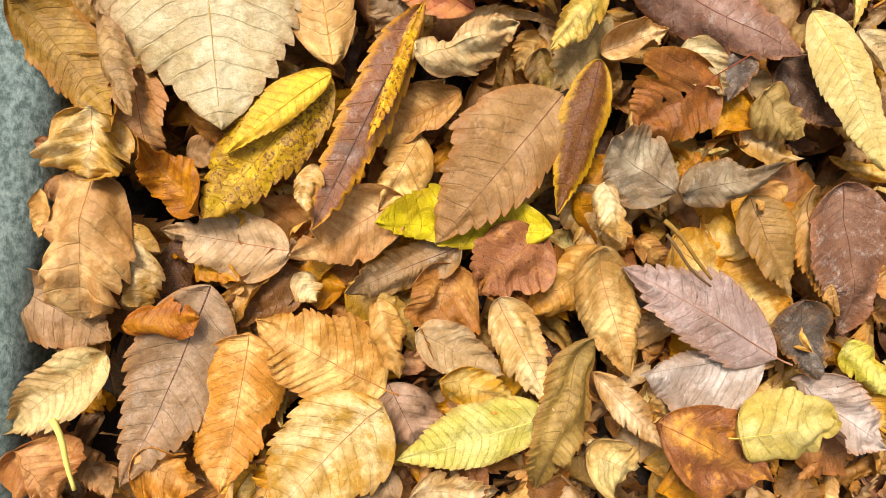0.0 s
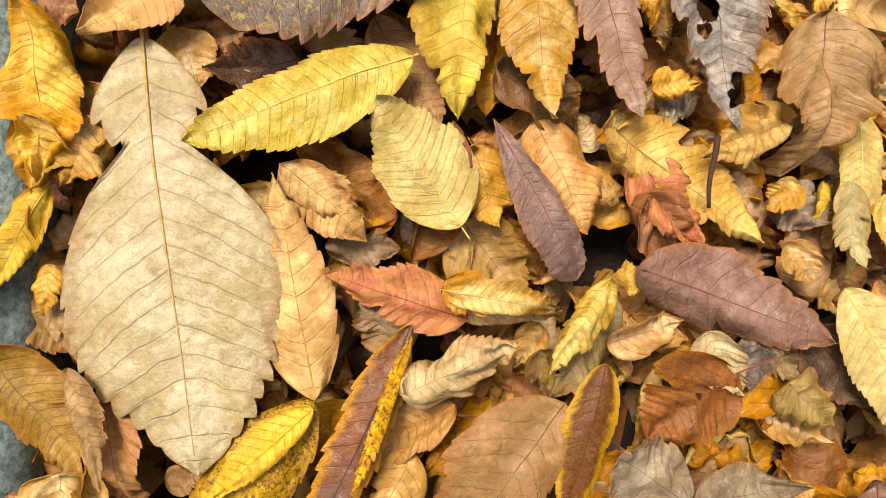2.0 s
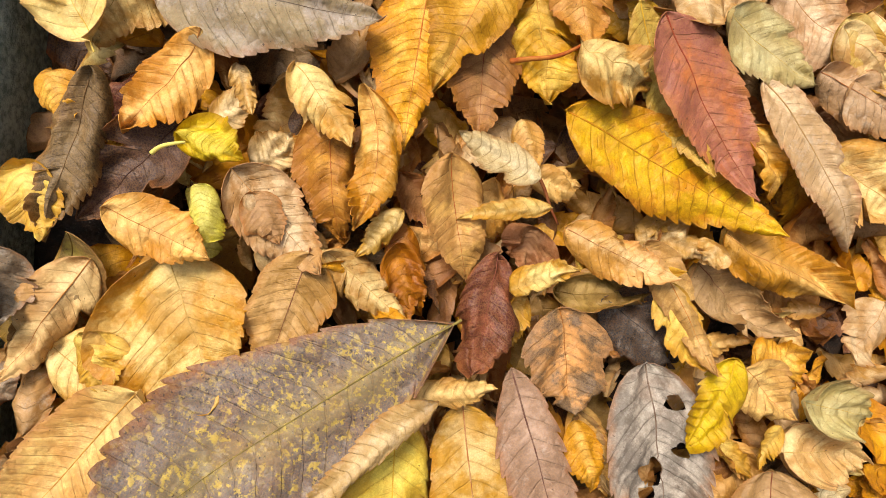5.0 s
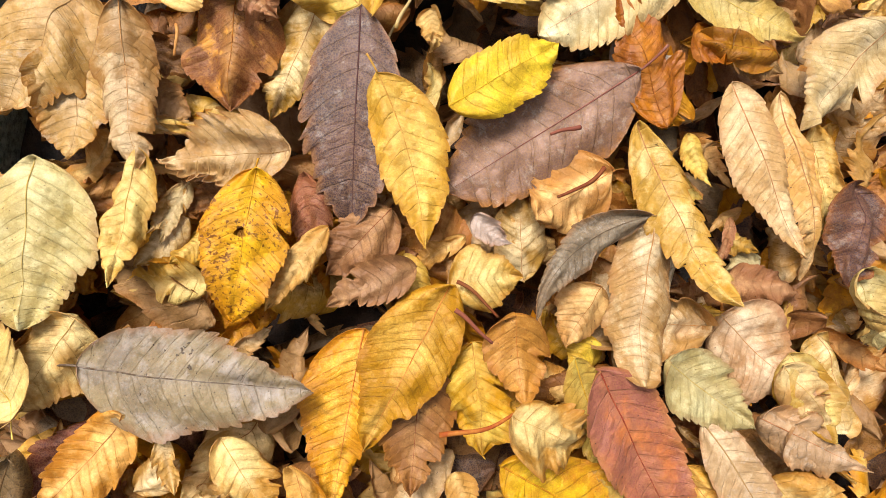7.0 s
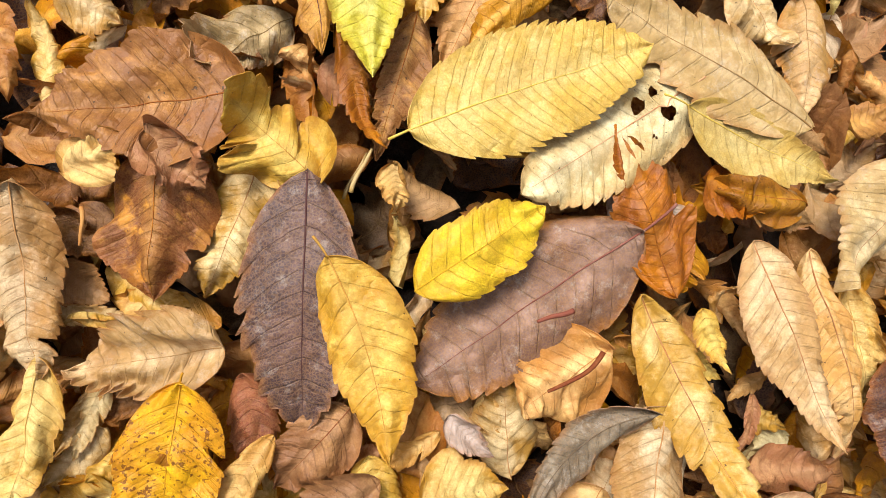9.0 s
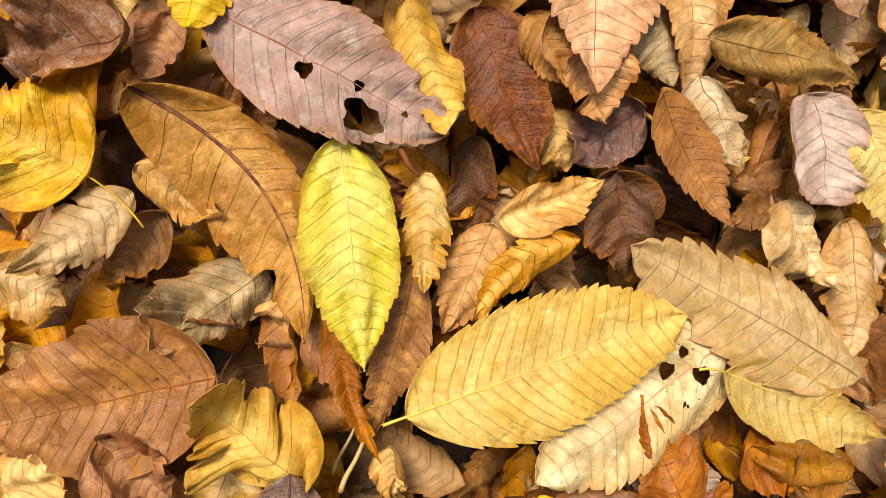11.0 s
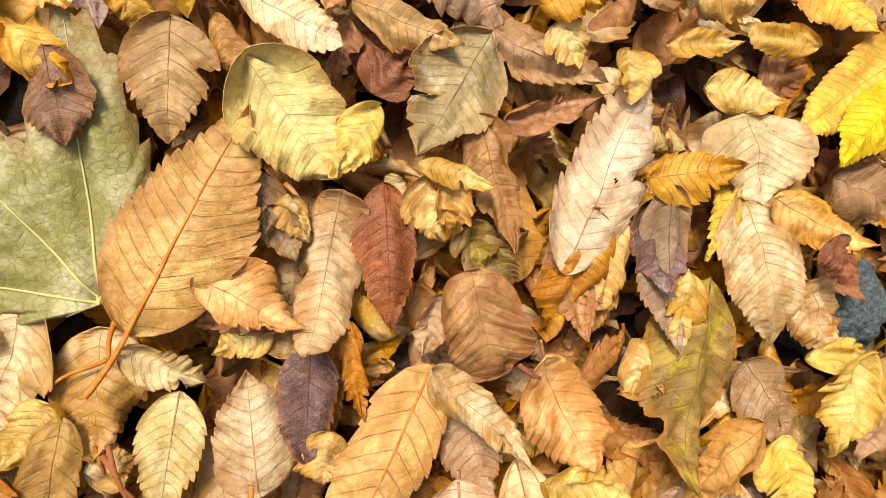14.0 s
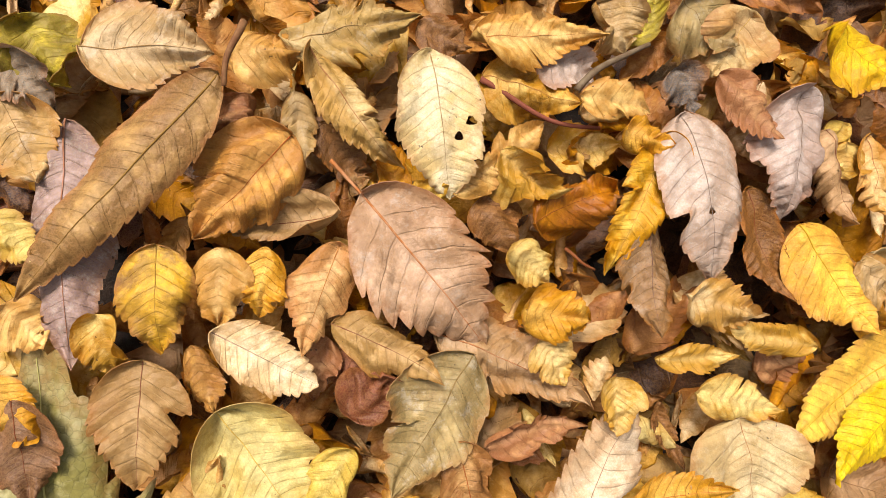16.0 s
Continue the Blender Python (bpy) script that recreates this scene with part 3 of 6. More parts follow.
def leaf(x, y, z, turn, L, W, code, c=None, b=None, f=None, s=0.0, p=0.0, sh="o", teeth=0, cor=1.0, thick=1.0, h=(), k=1.0, a=0.0, up=None, jag=1.0):
    """One fallen leaf: blade, midrib and, where it shows, a stalk. x, y, z: the blade's foot; turn: degrees, 0 points to +y;
    a: how much wider the left half is; up: degrees by which the tip rises."""
    P, UV, tilt, c, f = shaped(L, W, c, b, f, s, sh, teeth, cor, h, k, a, jag)
    tilt = tilt if up is None else (up, tilt[1] * 0.4)
    nr, nc = P.shape[:2]
    gone = set()
    for n, (hu, hv, hr) in enumerate(h):  # eaten holes with a ragged round rim
        mid, far = P[int(hv * (nr - 1)), int((hu + 1) / 2 * (nc - 1))].copy(), 0.7 * hr * L
        cell = (P[:-1, :-1] + P[1:, :-1] + P[:-1, 1:] + P[1:, 1:]) / 4 - mid
        inside = np.hypot(cell[..., 0], cell[..., 1]) < far
        gone |= {(int(i), int(j)) for i, j in zip(*np.nonzero(inside))}
        touch = np.zeros((nr, nc), dtype=int)
        for di, dj in ((0, 0), (1, 0), (0, 1), (1, 1)):
            touch[di:nr - 1 + di, dj:nc - 1 + dj] += inside
        off = P - mid
        ang, dist = np.arctan2(off[..., 1], off[..., 0]), np.hypot(off[..., 0], off[..., 1]) + 1e-9
        want = far * (1 + 0.18 * np.sin(3 * ang + n) + 0.10 * np.sin(5 * ang + 2 * n))
        edge = ((touch > 0) & (touch < 4))[..., None]
        P = np.where(edge, np.stack([mid[0] + off[..., 0] / dist * want, mid[1] + off[..., 1] / dist * want, P[..., 2]], -1), P)
    words, blade_mat, rib_mat = LEAVES[code][0], *MATS[code]
    root = new("fallen_leaf")
    root.empty_display_size = 0.01
    co, faces, ids = thick_sheet(P, gone)
    part("blade", mesh_from("blade", co, faces, blade_mat, UV.reshape(-1, 2)[ids]), root)
    line = P[:, nc // 2].copy()
    line = line[: max(4, int(nr * 0.93))]
    line[:, 2] += 0.00012
    taper = np.linspace(1, 0.18, len(line))
    r0 = min(0.00042, 0.00008 + L * 0.0034) * thick
    part("midrib", mesh_from("midrib", *tube(line, r0 * taper), rib_mat), root)
    if p:
        d = line[0] - line[2]
        d /= np.linalg.norm(d)
        t = np.linspace(0, 1, 8)[:, None]
        sway = np.array((0.2 * math.sin(turn * 7), 0, 0.09 + 0.09 * math.sin(turn * 3)))
        stalk = line[0] - d * 0.001 + t * p * L * d + (t ** 2) * p * L * sway
        part("stalk", mesh_from("stalk", *tube(stalk, r0 * np.linspace(1.05, 1.5, 8)), rib_mat), root)
    # small natural tilt
    root.matrix_world = pose(x, y, z, tilt[0], tilt[1], turn)
    look_of = "rolled up" if abs(c) > 65 else "curled" if abs(c) > 28 else "folded" if abs(f) > 20 else "flattish"
    tail = "with insect holes" if h else "on the litter"
    return tagged(root, f"{look_of} {words} fallen leaf {tail}", "leaf", "fallen leaves of the litter")


def lobed_leaf(x, y, z, turn, L, code, lobes):
    """A broad hand-shaped leaf; lobes: degrees off the middle, positive to the left, and reach."""
    COUNT[0] += 2
    rng = np.random.default_rng(77)
    th, q = np.radians(np.linspace(-62, 104, 150)), np.linspace(0, 1, 30)
    reach = 0.50 + 0.05 * np.sin(th * 31) + 0.02 * np.sin(th * 67 + 1)
    for a, far in lobes:
        d = np.abs(th - radians(a))
        reach = np.maximum(reach, far * (1.0 - 0.9 * (d / radians(30)) ** 1.35 + 0.035 * np.sin(th * 58 + a)))
    fade = np.clip(np.minimum(th - th[0], th[-1] - th) / 0.5, 0.05, 1) ** 0.5
    T, Q = np.meshgrid(th, q, indexing="ij")
    R = Q * (reach * fade)[:, None] * L
    X, Y = -R * np.sin(T), R * np.cos(T)
    Z = np.zeros_like(X)
    for a, far in lobes:  # the blade sags between its main veins
        ux, uy = -math.sin(radians(a)), math.cos(radians(a))
        off, along = np.abs(X * uy - Y * ux), X * ux + Y * uy
        Z -= 0.0022 * np.exp(-(off / 0.004) ** 2) * (along > 0)
    for _ in range(7):
        f = rng.uniform(-150, 150, 2)
        Z += 0.0009 * np.sin(f[0] * X + f[1] * Y + rng.random() * 6.3)
    Z -= 0.004 * Q ** 4 * (1 + np.sin(T * 9))
    P = np.stack([X, Y, Z], -1)
    root = new("fallen_leaf")
    root.empty_display_size = 0.01
    co, faces, ids = thick_sheet(P, ())
    uv = np.stack([Q, np.ones_like(Q) * 0.3], -1).reshape(-1, 2)
    part("blade", mesh_from("blade", co, faces, MATS[code][0], uv[ids]), root)
    for a, far in lobes:
        i = int(np.argmin(np.abs(th - radians(a))))
        line = P[i, :28] + np.array((0, 0, 0.0003))
        part("vein", mesh_from("vein", *tube(line, np.linspace(0.0006, 0.00015, 28)), MATS[code][1]), root)
    root.matrix_world = pose(x, y, z, 0, 0, turn)
    return tagged(root, "large lobed dull grey green fallen leaf with netted veins", "leaf", "fallen leaves of the litter")


def stalk(p, q, r, code, words):
    """A bare leaf stalk or twig lying across the litter, slightly bent and thicker at one end."""
    rng = np.random.default_rng(int(abs(p[0] * 9999)))
    a, b = np.array(p), np.array(q)
    t = np.linspace(0, 1, 14)[:, None]
    d = b - a
    side = np.array((-d[1], d[0], 0.0))
    line = a + t * d + side * np.sin(np.pi * t) * rng.uniform(-0.09, 0.09) + side * np.sin(2.3 * np.pi * t) * 0.015
    line[:, 2] += 0.0012 * np.sin(np.pi * t[:, 0])
    ob = new("leaf_stalk", mesh_from("leaf_stalk", *tube(line - a, r * np.linspace(1.25, 0.75, 14), 8, 1.0), MATS[code][1]))
    ob.location = p
    return tagged(ob, words, "stalk")


SCRAPS = {}


def scrap(x, y, z, turn, L, W, code, c=None, b=None, f=None, s=0.0, p=0.0, sh="o", teeth=0, cor=1.0, thick=1.0, h=(), k=1.0, a=0.0, up=None, jag=1.0):
    """A small or half-buried leaf, joined with its like."""
    P, UV, tilt, c, f = shaped(L, W, c, b, f, s, sh, teeth, cor, h, k, a, jag)
    tilt = tilt if up is None else (up, tilt[1] * 0.4)
    m = np.array(pose(x, y, z, tilt[0], tilt[1], turn))
    SCRAPS.setdefault(code, []).append((P.reshape(-1, 3) @ m[:3, :3].T + m[:3, 3], UV.reshape(-1, 2), P.shape[:2]))


# ---- ground, kerb, deep litter ----
def ground_sheet():
    nx = np.concatenate([[-400, -40, -5, -1.2], np.linspace(-0.6, 0.6, 49), [1.2, 5, 40, 400]])
    ny = np.concatenate([[-400, -40, -5, -1.2], np.linspace(-0.6, 1.6, 89), [2.5, 6, 40, 400]])
    X, Y = np.meshgrid(nx, ny, indexing="ij")
    near = np.exp(-((X / 1.0) ** 2))
    Z = -0.054 + near * 0.002 * (np.sin(61 * X + 2) * np.sin(53 * Y) + 0.6 * np.sin(143 * X) * np.sin(121 * Y + 1))
    P = np.stack([X, Y, Z], -1)
    me = mesh_from("ground", P.reshape(-1, 3), sheet_faces(*X.shape), SOIL)
    me.flip_normals()
    tagged(new("ground", me), "dark soil ground under the leaf litter", "ground", kind="structure")


ground_sheet()


def joined(name, label, sets):
    """One object of many leaves, a mesh for each colour."""
    root = new(name)
    for code, items in sets.items():
        co, uv, faces, base = [], [], [], 0
        for Q, t, (nr, nc) in items:
            co.append(Q), uv.append(t)
            faces += [tuple(base + k for k in f) for f in sheet_faces(nr, nc)]
            base += len(Q)
        tagged(part("litter_leaves", mesh_from("litter_leaves", np.concatenate(co), faces, MATS[code][0], np.concatenate(uv)), root), kind="stuff")
    tagged(root, label, "leaf litter", kind="stuff")


def litter(count, zlo, zhi, small, large, roll, tip, seed, codes, teeth, cols, name, label, area=None):
    """Leaves of the deeper litter, too many and too hidden to count."""
    rng = np.random.default_rng(seed)
    x0, x1, y0, y1 = area or (LX0, LX1, LY0, LY1)
    sets = {}
    for _ in range(count):
        code = codes[rng.integers(len(codes))]
        L = rng.uniform(small, large)
        W = L * rng.uniform(0.35, 0.65)
        curl = rng.choice([-1, 1]) * rng.uniform(15, roll)
        half = W / (2 + curl * curl / 4500)
        P, UV = blade_points(rng, L, half, half, curl, rng.uniform(-40, 40), rng.uniform(-10, 25), 0.0, "oeo"[rng.integers(3)], teeth, 1.0,
                             rng.uniform(1.0, 2.6), cols, 3)
        P = P - P.reshape(-1, 3).mean(0)
        m = np.array(pose(rng.uniform(x0, x1), rng.uniform(y0, y1), rng.uniform(zlo, zhi), rng.uniform(-tip, tip), rng.uniform(-tip, tip),
                          rng.uniform(0, 360)))
        Q = P.reshape(-1, 3) @ m[:3, :3].T + m[:3, 3]
        inner = LX0 < m[0, 3] < LX1 and LY0 < m[1, 3] < LY1
        if clear(m[0, 3], m[1, 3]) or (area and inner):
            continue
        Q[:, 2] -= max(0.0, Q[:, 2].max() - zhi - 0.004)
        Q[:, 2] = np.maximum(Q[:, 2], -0.051)
        sets.setdefault(code, []).append((Q, UV.reshape(-1, 2), P.shape[:2]))
    joined(name, label, sets)


LX0, LX1, LY0, LY1 = -0.37, 0.40, -0.30, 1.24


def clear(x, y):
    """Where the kerb and bare stone show between the leaves."""
    return (x < -0.2320 + 0.003 + 0.0702 * y) or (x - 0.2431) ** 2 + (y - 0.8168) ** 2 < 0.021 ** 2


def kerb():
    """A granite kerb with a worn, rounded edge, running along the litter."""
    prof = [(-0.30, 0.003), (-0.06, 0.004), (-0.022, 0.003), (-0.011, 0.0005), (-0.004, -0.005), (-0.001, -0.012), (0.0, -0.022), (0.0, -0.05)]
    ys = np.linspace(-1.2, 2.2, 260)
    P = np.zeros((len(ys), len(prof), 3))
    for i, y in enumerate(ys):
        for j, (x, z) in enumerate(prof):
            wob = 0.0016 * math.sin(31 * y) + 0.001 * math.sin(83 * y + 1) + 0.0006 * math.sin(190 * y + j)
            P[i, j] = (x + -0.2320 + 0.0702 * y + wob * min(1, j / 3), y, z + 0.0006 * math.sin(57 * y + 9 * x) + 0.0004 * math.sin(140 * y + 2 * j))
    me = mesh_from("kerb", P.reshape(-1, 3), sheet_faces(*P.shape[:2]), GRANITE)
    tagged(new("kerb", me), "grey green granite kerb with a worn rounded edge beside the leaves", "kerb", kind="structure")


kerb()


def stone(x, y, z, r, seed):
    """A rough dark stone bedded in the ground."""
    rng = np.random.default_rng(seed)
    bm = bmesh.new()
    bmesh.ops.create_icosphere(bm, subdivisions=6, radius=1.0)
    k = rng.uniform(-1, 1, (6, 3)) * 3
    for v in bm.verts:
        n = v.co.normalized()
        bump = sum(math.sin(float(np.dot(q, n)) * 1.7 + i) for i, q in enumerate(k)) * 0.05 + 0.10 * noise.noise(n * 4) + 0.05 * noise.noise(n * 11) + 0.025 * noise.noise(n * 30)
        v.co = Vector((n.x * r[0], n.y * r[1], n.z * r[2])) * (1 + bump)
    me = bpy.data.meshes.new("stone")
    bm.to_mesh(me)
    bm.free()
    me.materials.append(ASPHALT)
    me.polygons.foreach_set("use_smooth", np.ones(len(me.polygons), dtype=bool))
    ob = new("stone", me)
    ob.location = (x, y, z)
    tagged(ob, "rough dark grey stone showing between the leaves", "stone")


stone(0.2431, 0.8168, -0.040, (0.024, 0.032, 0.026), 3)

# Rotten browns; dark codes in deep and upper litter also tone in gap shade.
litter(1700, -0.048, -0.034, 0.040, 0.075, 70, 22, 11, ["br", "dk", "ru", "dk", "brd", "rd", "br", "dk", "brd"], 5, 3, "deep_leaf_litter",
       "dark brown dead leaves packed deep, gap shade in their colour")
litter(1500, -0.036, -0.021, 0.032, 0.060, 95, 42, 12, ["ta", "go", "or", "go", "gt", "or", "br", "ru", "dk", "br", "pk"], 7, 4, "upper_leaf_litter",
       "curled tan and golden dead leaves filling the litter")
litter(1700, -0.030, -0.012, 0.013, 0.036, 140, 60, 13, ["ta", "go", "or", "yt", "bg", "ta", "gt", "ru", "go"], 5, 3, "leaf_crumbs",
       "small curled crumbs of dry tan leaves in the gaps")
# Orange and rust codes are weighted up to colour a warm glow into the gaps.
litter(1400, -0.023, -0.010, 0.030, 0.060, 85, 32, 15, ["or", "go", "gt", "or", "og", "pt", "br", "og", "re2", "ru", "og2", "bg"], 7, 4, "middle_leaf_litter",
       "crumpled tan, golden and orange brown dead leaves between the larger ones")
litter(1900, -0.048, -0.012, 0.045, 0.085, 60, 25, 14, ["ta", "go", "gt", "or", "yg", "br", "pk", "yt", "og", "mv"], 5, 3, "outer_leaf_litter",
       "brown, tan and golden dead leaves spread over the ground around", (-0.40, 0.95, -0.80, 1.75))


# ---- the leaves on top, along the way ----
scrap(-0.1739, 0.0057, -0.0180, 160, 0.0387, 0.0216, "dk")
scrap(-0.1094, 0.1432, -0.0117, -93, 0.0331, 0.0183, "mv")
scrap(-0.1020, 0.1273, -0.0112, -141, 0.0334, 0.0209, "or")
scrap(-0.1335, 0.5393, -0.0112, -120, 0.0232, 0.0176, "br", k=0.5)
scrap(-0.1256, -0.0081, -0.0120, 128, 0.0396, 0.0264, "ru")
scrap(0.0101, 0.0375, -0.0120, -162, 0.0425, 0.0270, "ta")
scrap(0.0406, -0.0599, -0.0154, -128, 0.0271, 0.0255, "go")
scrap(0.1088, 0.1361, -0.0220, -122, 0.0418, 0.0238, "go")
scrap(-0.0153, 0.1087, -0.0107, 149, 0.0221, 0.0167, "go")
scrap(-0.2227, 0.1710, -0.0118, -148, 0.0178, 0.0149, "or")
scrap(-0.2297, 0.1382, -0.0114, -133, 0.0223, 0.0196, "go")
scrap(-0.1127, 0.3846, -0.0162, -144, 0.0290, 0.0192, "ta")
scrap(0.0067, 0.3449, -0.0093, 156, 0.0191, 0.0221, "or")
scrap(-0.1333, 0.5581, -0.0095, -129, 0.0235, 0.0175, "ru")
scrap(-0.0933, 0.7106, -0.0120, -144, 0.0227, 0.0172, "or")
scrap(-0.1269, 0.6186, -0.0180, -89, 0.0537, 0.0123, "bg")
scrap(0.0997, 0.6573, -0.0091, -72, 0.0240, 0.0108, "ru")
scrap(-0.1406, 0.4030, -0.0107, 126, 0.0345, 0.0194, "rd")
scrap(-0.0744, 0.1046, -0.0041, 54, 0.0272, 0.0243, "mv")
leaf(0.0186, 0.0064, -0.0120, 132, 0.0507, 0.0318, "go")
scrap(-0.2212, -0.0831, -0.0130, -141, 0.0329, 0.0174, "br")
leaf(-0.0715, -0.1061, -0.0085, -98, 0.0450, 0.0197, "ta")
scrap(-0.0811, -0.0976, -0.0090, 153, 0.0214, 0.0237, "mv")
leaf(0.0188, 0.1192, -0.0076, 143, 0.0522, 0.0219, "ol")
leaf(-0.2368, 0.1229, -0.0094, -131, 0.0378, 0.0210, "ol")
scrap(-0.2542, 0.0419, -0.0126, -101, 0.0229, 0.0106, "or")
scrap(0.0882, 0.0677, -0.0120, -115, 0.0357, 0.0188, "ta")
scrap(0.0327, 0.2012, -0.0112, -64, 0.0257, 0.0134, "or")
scrap(0.0111, 0.1865, -0.0220, 26, 0.0186, 0.0162, "ta")
scrap(0.1363, 0.2351, -0.0155, -136, 0.0324, 0.0203, "cr")
scrap(0.0843, 0.2578, -0.0082, -132, 0.0320, 0.0158, "go", c=50)
scrap(0.0508, 0.3460, -0.0111, -110, 0.0321, 0.0201, "ta")
scrap(0.0058, 0.3652, -0.0109, -96, 0.0207, 0.0131, "go")
leaf(0.0569, 0.4389, -0.0172, -16, 0.0373, 0.0265, "ta")
scrap(-0.1046, 0.4796, -0.0106, 130, 0.0173, 0.0139, "yg")
scrap(0.1622, 0.5962, -0.0105, -67, 0.0240, 0.0142, "og")
scrap(0.2214, 0.8404, -0.0116, -146, 0.0250, 0.0152, "or", c=50)
scrap(-0.0337, 0.9150, -0.0128, 157, 0.0130, 0.0119, "ru")
scrap(0.1332, 0.4772, -0.0111, 108, 0.0197, 0.0125, "ps")
leaf(-0.0818, 0.4072, -0.0168, 142, 0.0423, 0.0324, "pt")
scrap(-0.0403, 0.3633, -0.0171, -177, 0.0544, 0.0095, "dk", c=50)
scrap(-0.1274, 0.0847, -0.0121, 131, 0.0190, 0.0145, "ta")
scrap(-0.1749, 0.0428, -0.0099, -81, 0.0153, 0.0144, "br")
scrap(0.0398, 0.0132, -0.0180, -138, 0.0211, 0.0132, "og")
scrap(0.1267, 0.7188, -0.0109, 143, 0.0179, 0.0122, "gg")
scrap(0.1165, 0.6533, -0.0060, 115, 0.0228, 0.0154, "ru")
scrap(-0.0815, 0.7058, -0.0037, 164, 0.0226, 0.0156, "or")
scrap(0.0381, 0.6684, -0.0180, 146, 0.0132, 0.0109, "yt")
scrap(0.1193, 0.2332, -0.0203, -118, 0.0226, 0.0266, "mv")
scrap(-0.2086, 0.2837, -0.0115, -129, 0.0142, 0.0185, "gb")
scrap(-0.0953, 0.4972, -0.0103, 105, 0.0233, 0.0139, "ru")
scrap(0.1142, 0.4876, -0.0080, -112, 0.0180, 0.0113, "yt")
scrap(-0.0809, -0.0517, -0.0120, -69, 0.0204, 0.0104, "or", c=60)
scrap(0.1466, -0.0382, -0.0098, -130, 0.0414, 0.0212, "yl")
scrap(0.1556, 0.1238, -0.0091, -139, 0.0476, 0.0183, "cr")
scrap(0.0225, 0.2723, -0.0060, -158, 0.0451, 0.0159, "go")
scrap(0.1438, 0.1687, -0.0095, -167, 0.0450, 0.0151, "ly")
scrap(0.0591, 0.4398, -0.0088, 131, 0.0183, 0.0181, "ye")
leaf(0.1596, 0.4453, -0.0058, -166, 0.0451, 0.0206, "ta", c=-90, sh="q")
scrap(-0.1363, 0.3777, -0.0120, -62, 0.0158, 0.0120, "or")
leaf(0.0802, 0.4240, -0.0094, -6, 0.0765, 0.0245, "ta", c=-90, sh="q")
scrap(-0.1339, 0.5240, -0.0114, -93, 0.0288, 0.0093, "ta", c=40)
leaf(0.1572, 0.6436, -0.0120, 161, 0.0508, 0.0228, "ta")
scrap(0.0903, 0.6645, -0.0120, -81, 0.0176, 0.0077, "yg")
leaf(0.1786, 0.7408, -0.0120, 172, 0.0518, 0.0332, "mg")
scrap(0.1063, 0.7222, -0.0060, -58, 0.0311, 0.0152, "ta")
scrap(-0.1062, 0.7849, -0.0138, 94, 0.0217, 0.0226, "yg", sh="e")
scrap(0.0027, 0.8208, -0.0100, 180, 0.0434, 0.0090, "og", c=40)
lobed_leaf(-0.0746, 0.8289, -0.0009, 7, 0.1055, "gn", [(-32, 0.5), (0, 1.0), (34, 0.92), (72, 0.75)])
leaf(0.2044, 0.8291, -0.0055, -157, 0.0354, 0.0291, "ta")
scrap(0.0357, 0.8148, -0.0123, -147, 0.0248, 0.0228, "pk")
leaf(0.1774, 0.7946, -0.0081, -152, 0.0438, 0.0284, "mv")
scrap(0.0792, 0.8924, -0.0121, -121, 0.0196, 0.0145, "or")
scrap(0.1904, 0.9161, -0.0115, -67, 0.0291, 0.0203, "or", c=-30)
leaf(0.2551, 0.7910, -0.0067, 151, 0.0492, 0.0265, "pr")
scrap(0.0723, 0.8227, -0.0113, -150, 0.0269, 0.0164, "pk")
scrap(0.0095, 0.9339, -0.0060, 169, 0.0249, 0.0106, "or", c=60)
scrap(-0.1112, 0.4866, -0.0089, 134, 0.0294, 0.0128, "ta", c=-50)
scrap(0.1149, 0.4948, -0.0010, 161, 0.0263, 0.0063, "or", f=20)
scrap(0.1136, 0.4674, -0.0087, -96, 0.0402, 0.0187, "or")
leaf(0.1049, 0.4479, -0.0060, 89, 0.0329, 0.0253, "ta")
scrap(-0.1249, 0.3821, -0.0014, -54, 0.0224, 0.0150, "ta")
scrap(-0.1088, 0.3649, -0.0060, -47, 0.0204, 0.0169, "ta", c=-30)
scrap(0.0014, 0.3663, -0.0069, -111, 0.0244, 0.0137, "go")
scrap(0.0799, 0.3381, 0.0034, 134, 0.0103, 0.0149, "ta")
leaf(0.0259, 0.4651, -0.0120, 5, 0.0392, 0.0253, "ta", c=-20)
scrap(-0.2131, 0.1348, 0.0023, 166, 0.0219, 0.0105, "gt")
scrap(-0.0175, 0.0988, -0.0060, -163, 0.0230, 0.0152, "olb")
scrap(0.0222, 0.1226, 0.0019, 15, 0.0162, 0.0103, "yg", c=50)
scrap(0.0964, 0.1708, -0.0086, -140, 0.0229, 0.0250, "gb")
scrap(0.0934, 0.0964, -0.0120, -129, 0.0216, 0.0158, "gg", c=40)
scrap(-0.2285, 0.0294, -0.0060, -143, 0.0143, 0.0110, "ru")
scrap(-0.1257, -0.0094, -0.0056, -142, 0.0156, 0.0142, "ta")
scrap(0.0101, 0.0359, 0.0076, -158, 0.0287, 0.0149, "ta")
leaf(0.1034, 0.0412, -0.0180, -167, 0.0674, 0.0134, "go", c=50)
scrap(0.1318, 0.6889, -0.0060, -151, 0.0085, 0.0125, "or")
scrap(0.2455, 0.9635, -0.0113, -110, 0.0221, 0.0255, "cr2")
scrap(-0.0420, 0.9778, -0.0151, 160, 0.0234, 0.0123, "og", c=50)
scrap(-0.0026, 0.3183, 0.0000, 165, 0.0257, 0.0138, "yt")
scrap(0.0223, 0.2696, -0.0060, -156, 0.0404, 0.0153, "ol")
scrap(-0.0453, 0.2778, -0.0113, -165, 0.0298, 0.0086, "or", c=40)
scrap(-0.2182, 0.2370, 0.0028, -111, 0.0178, 0.0197, "or")
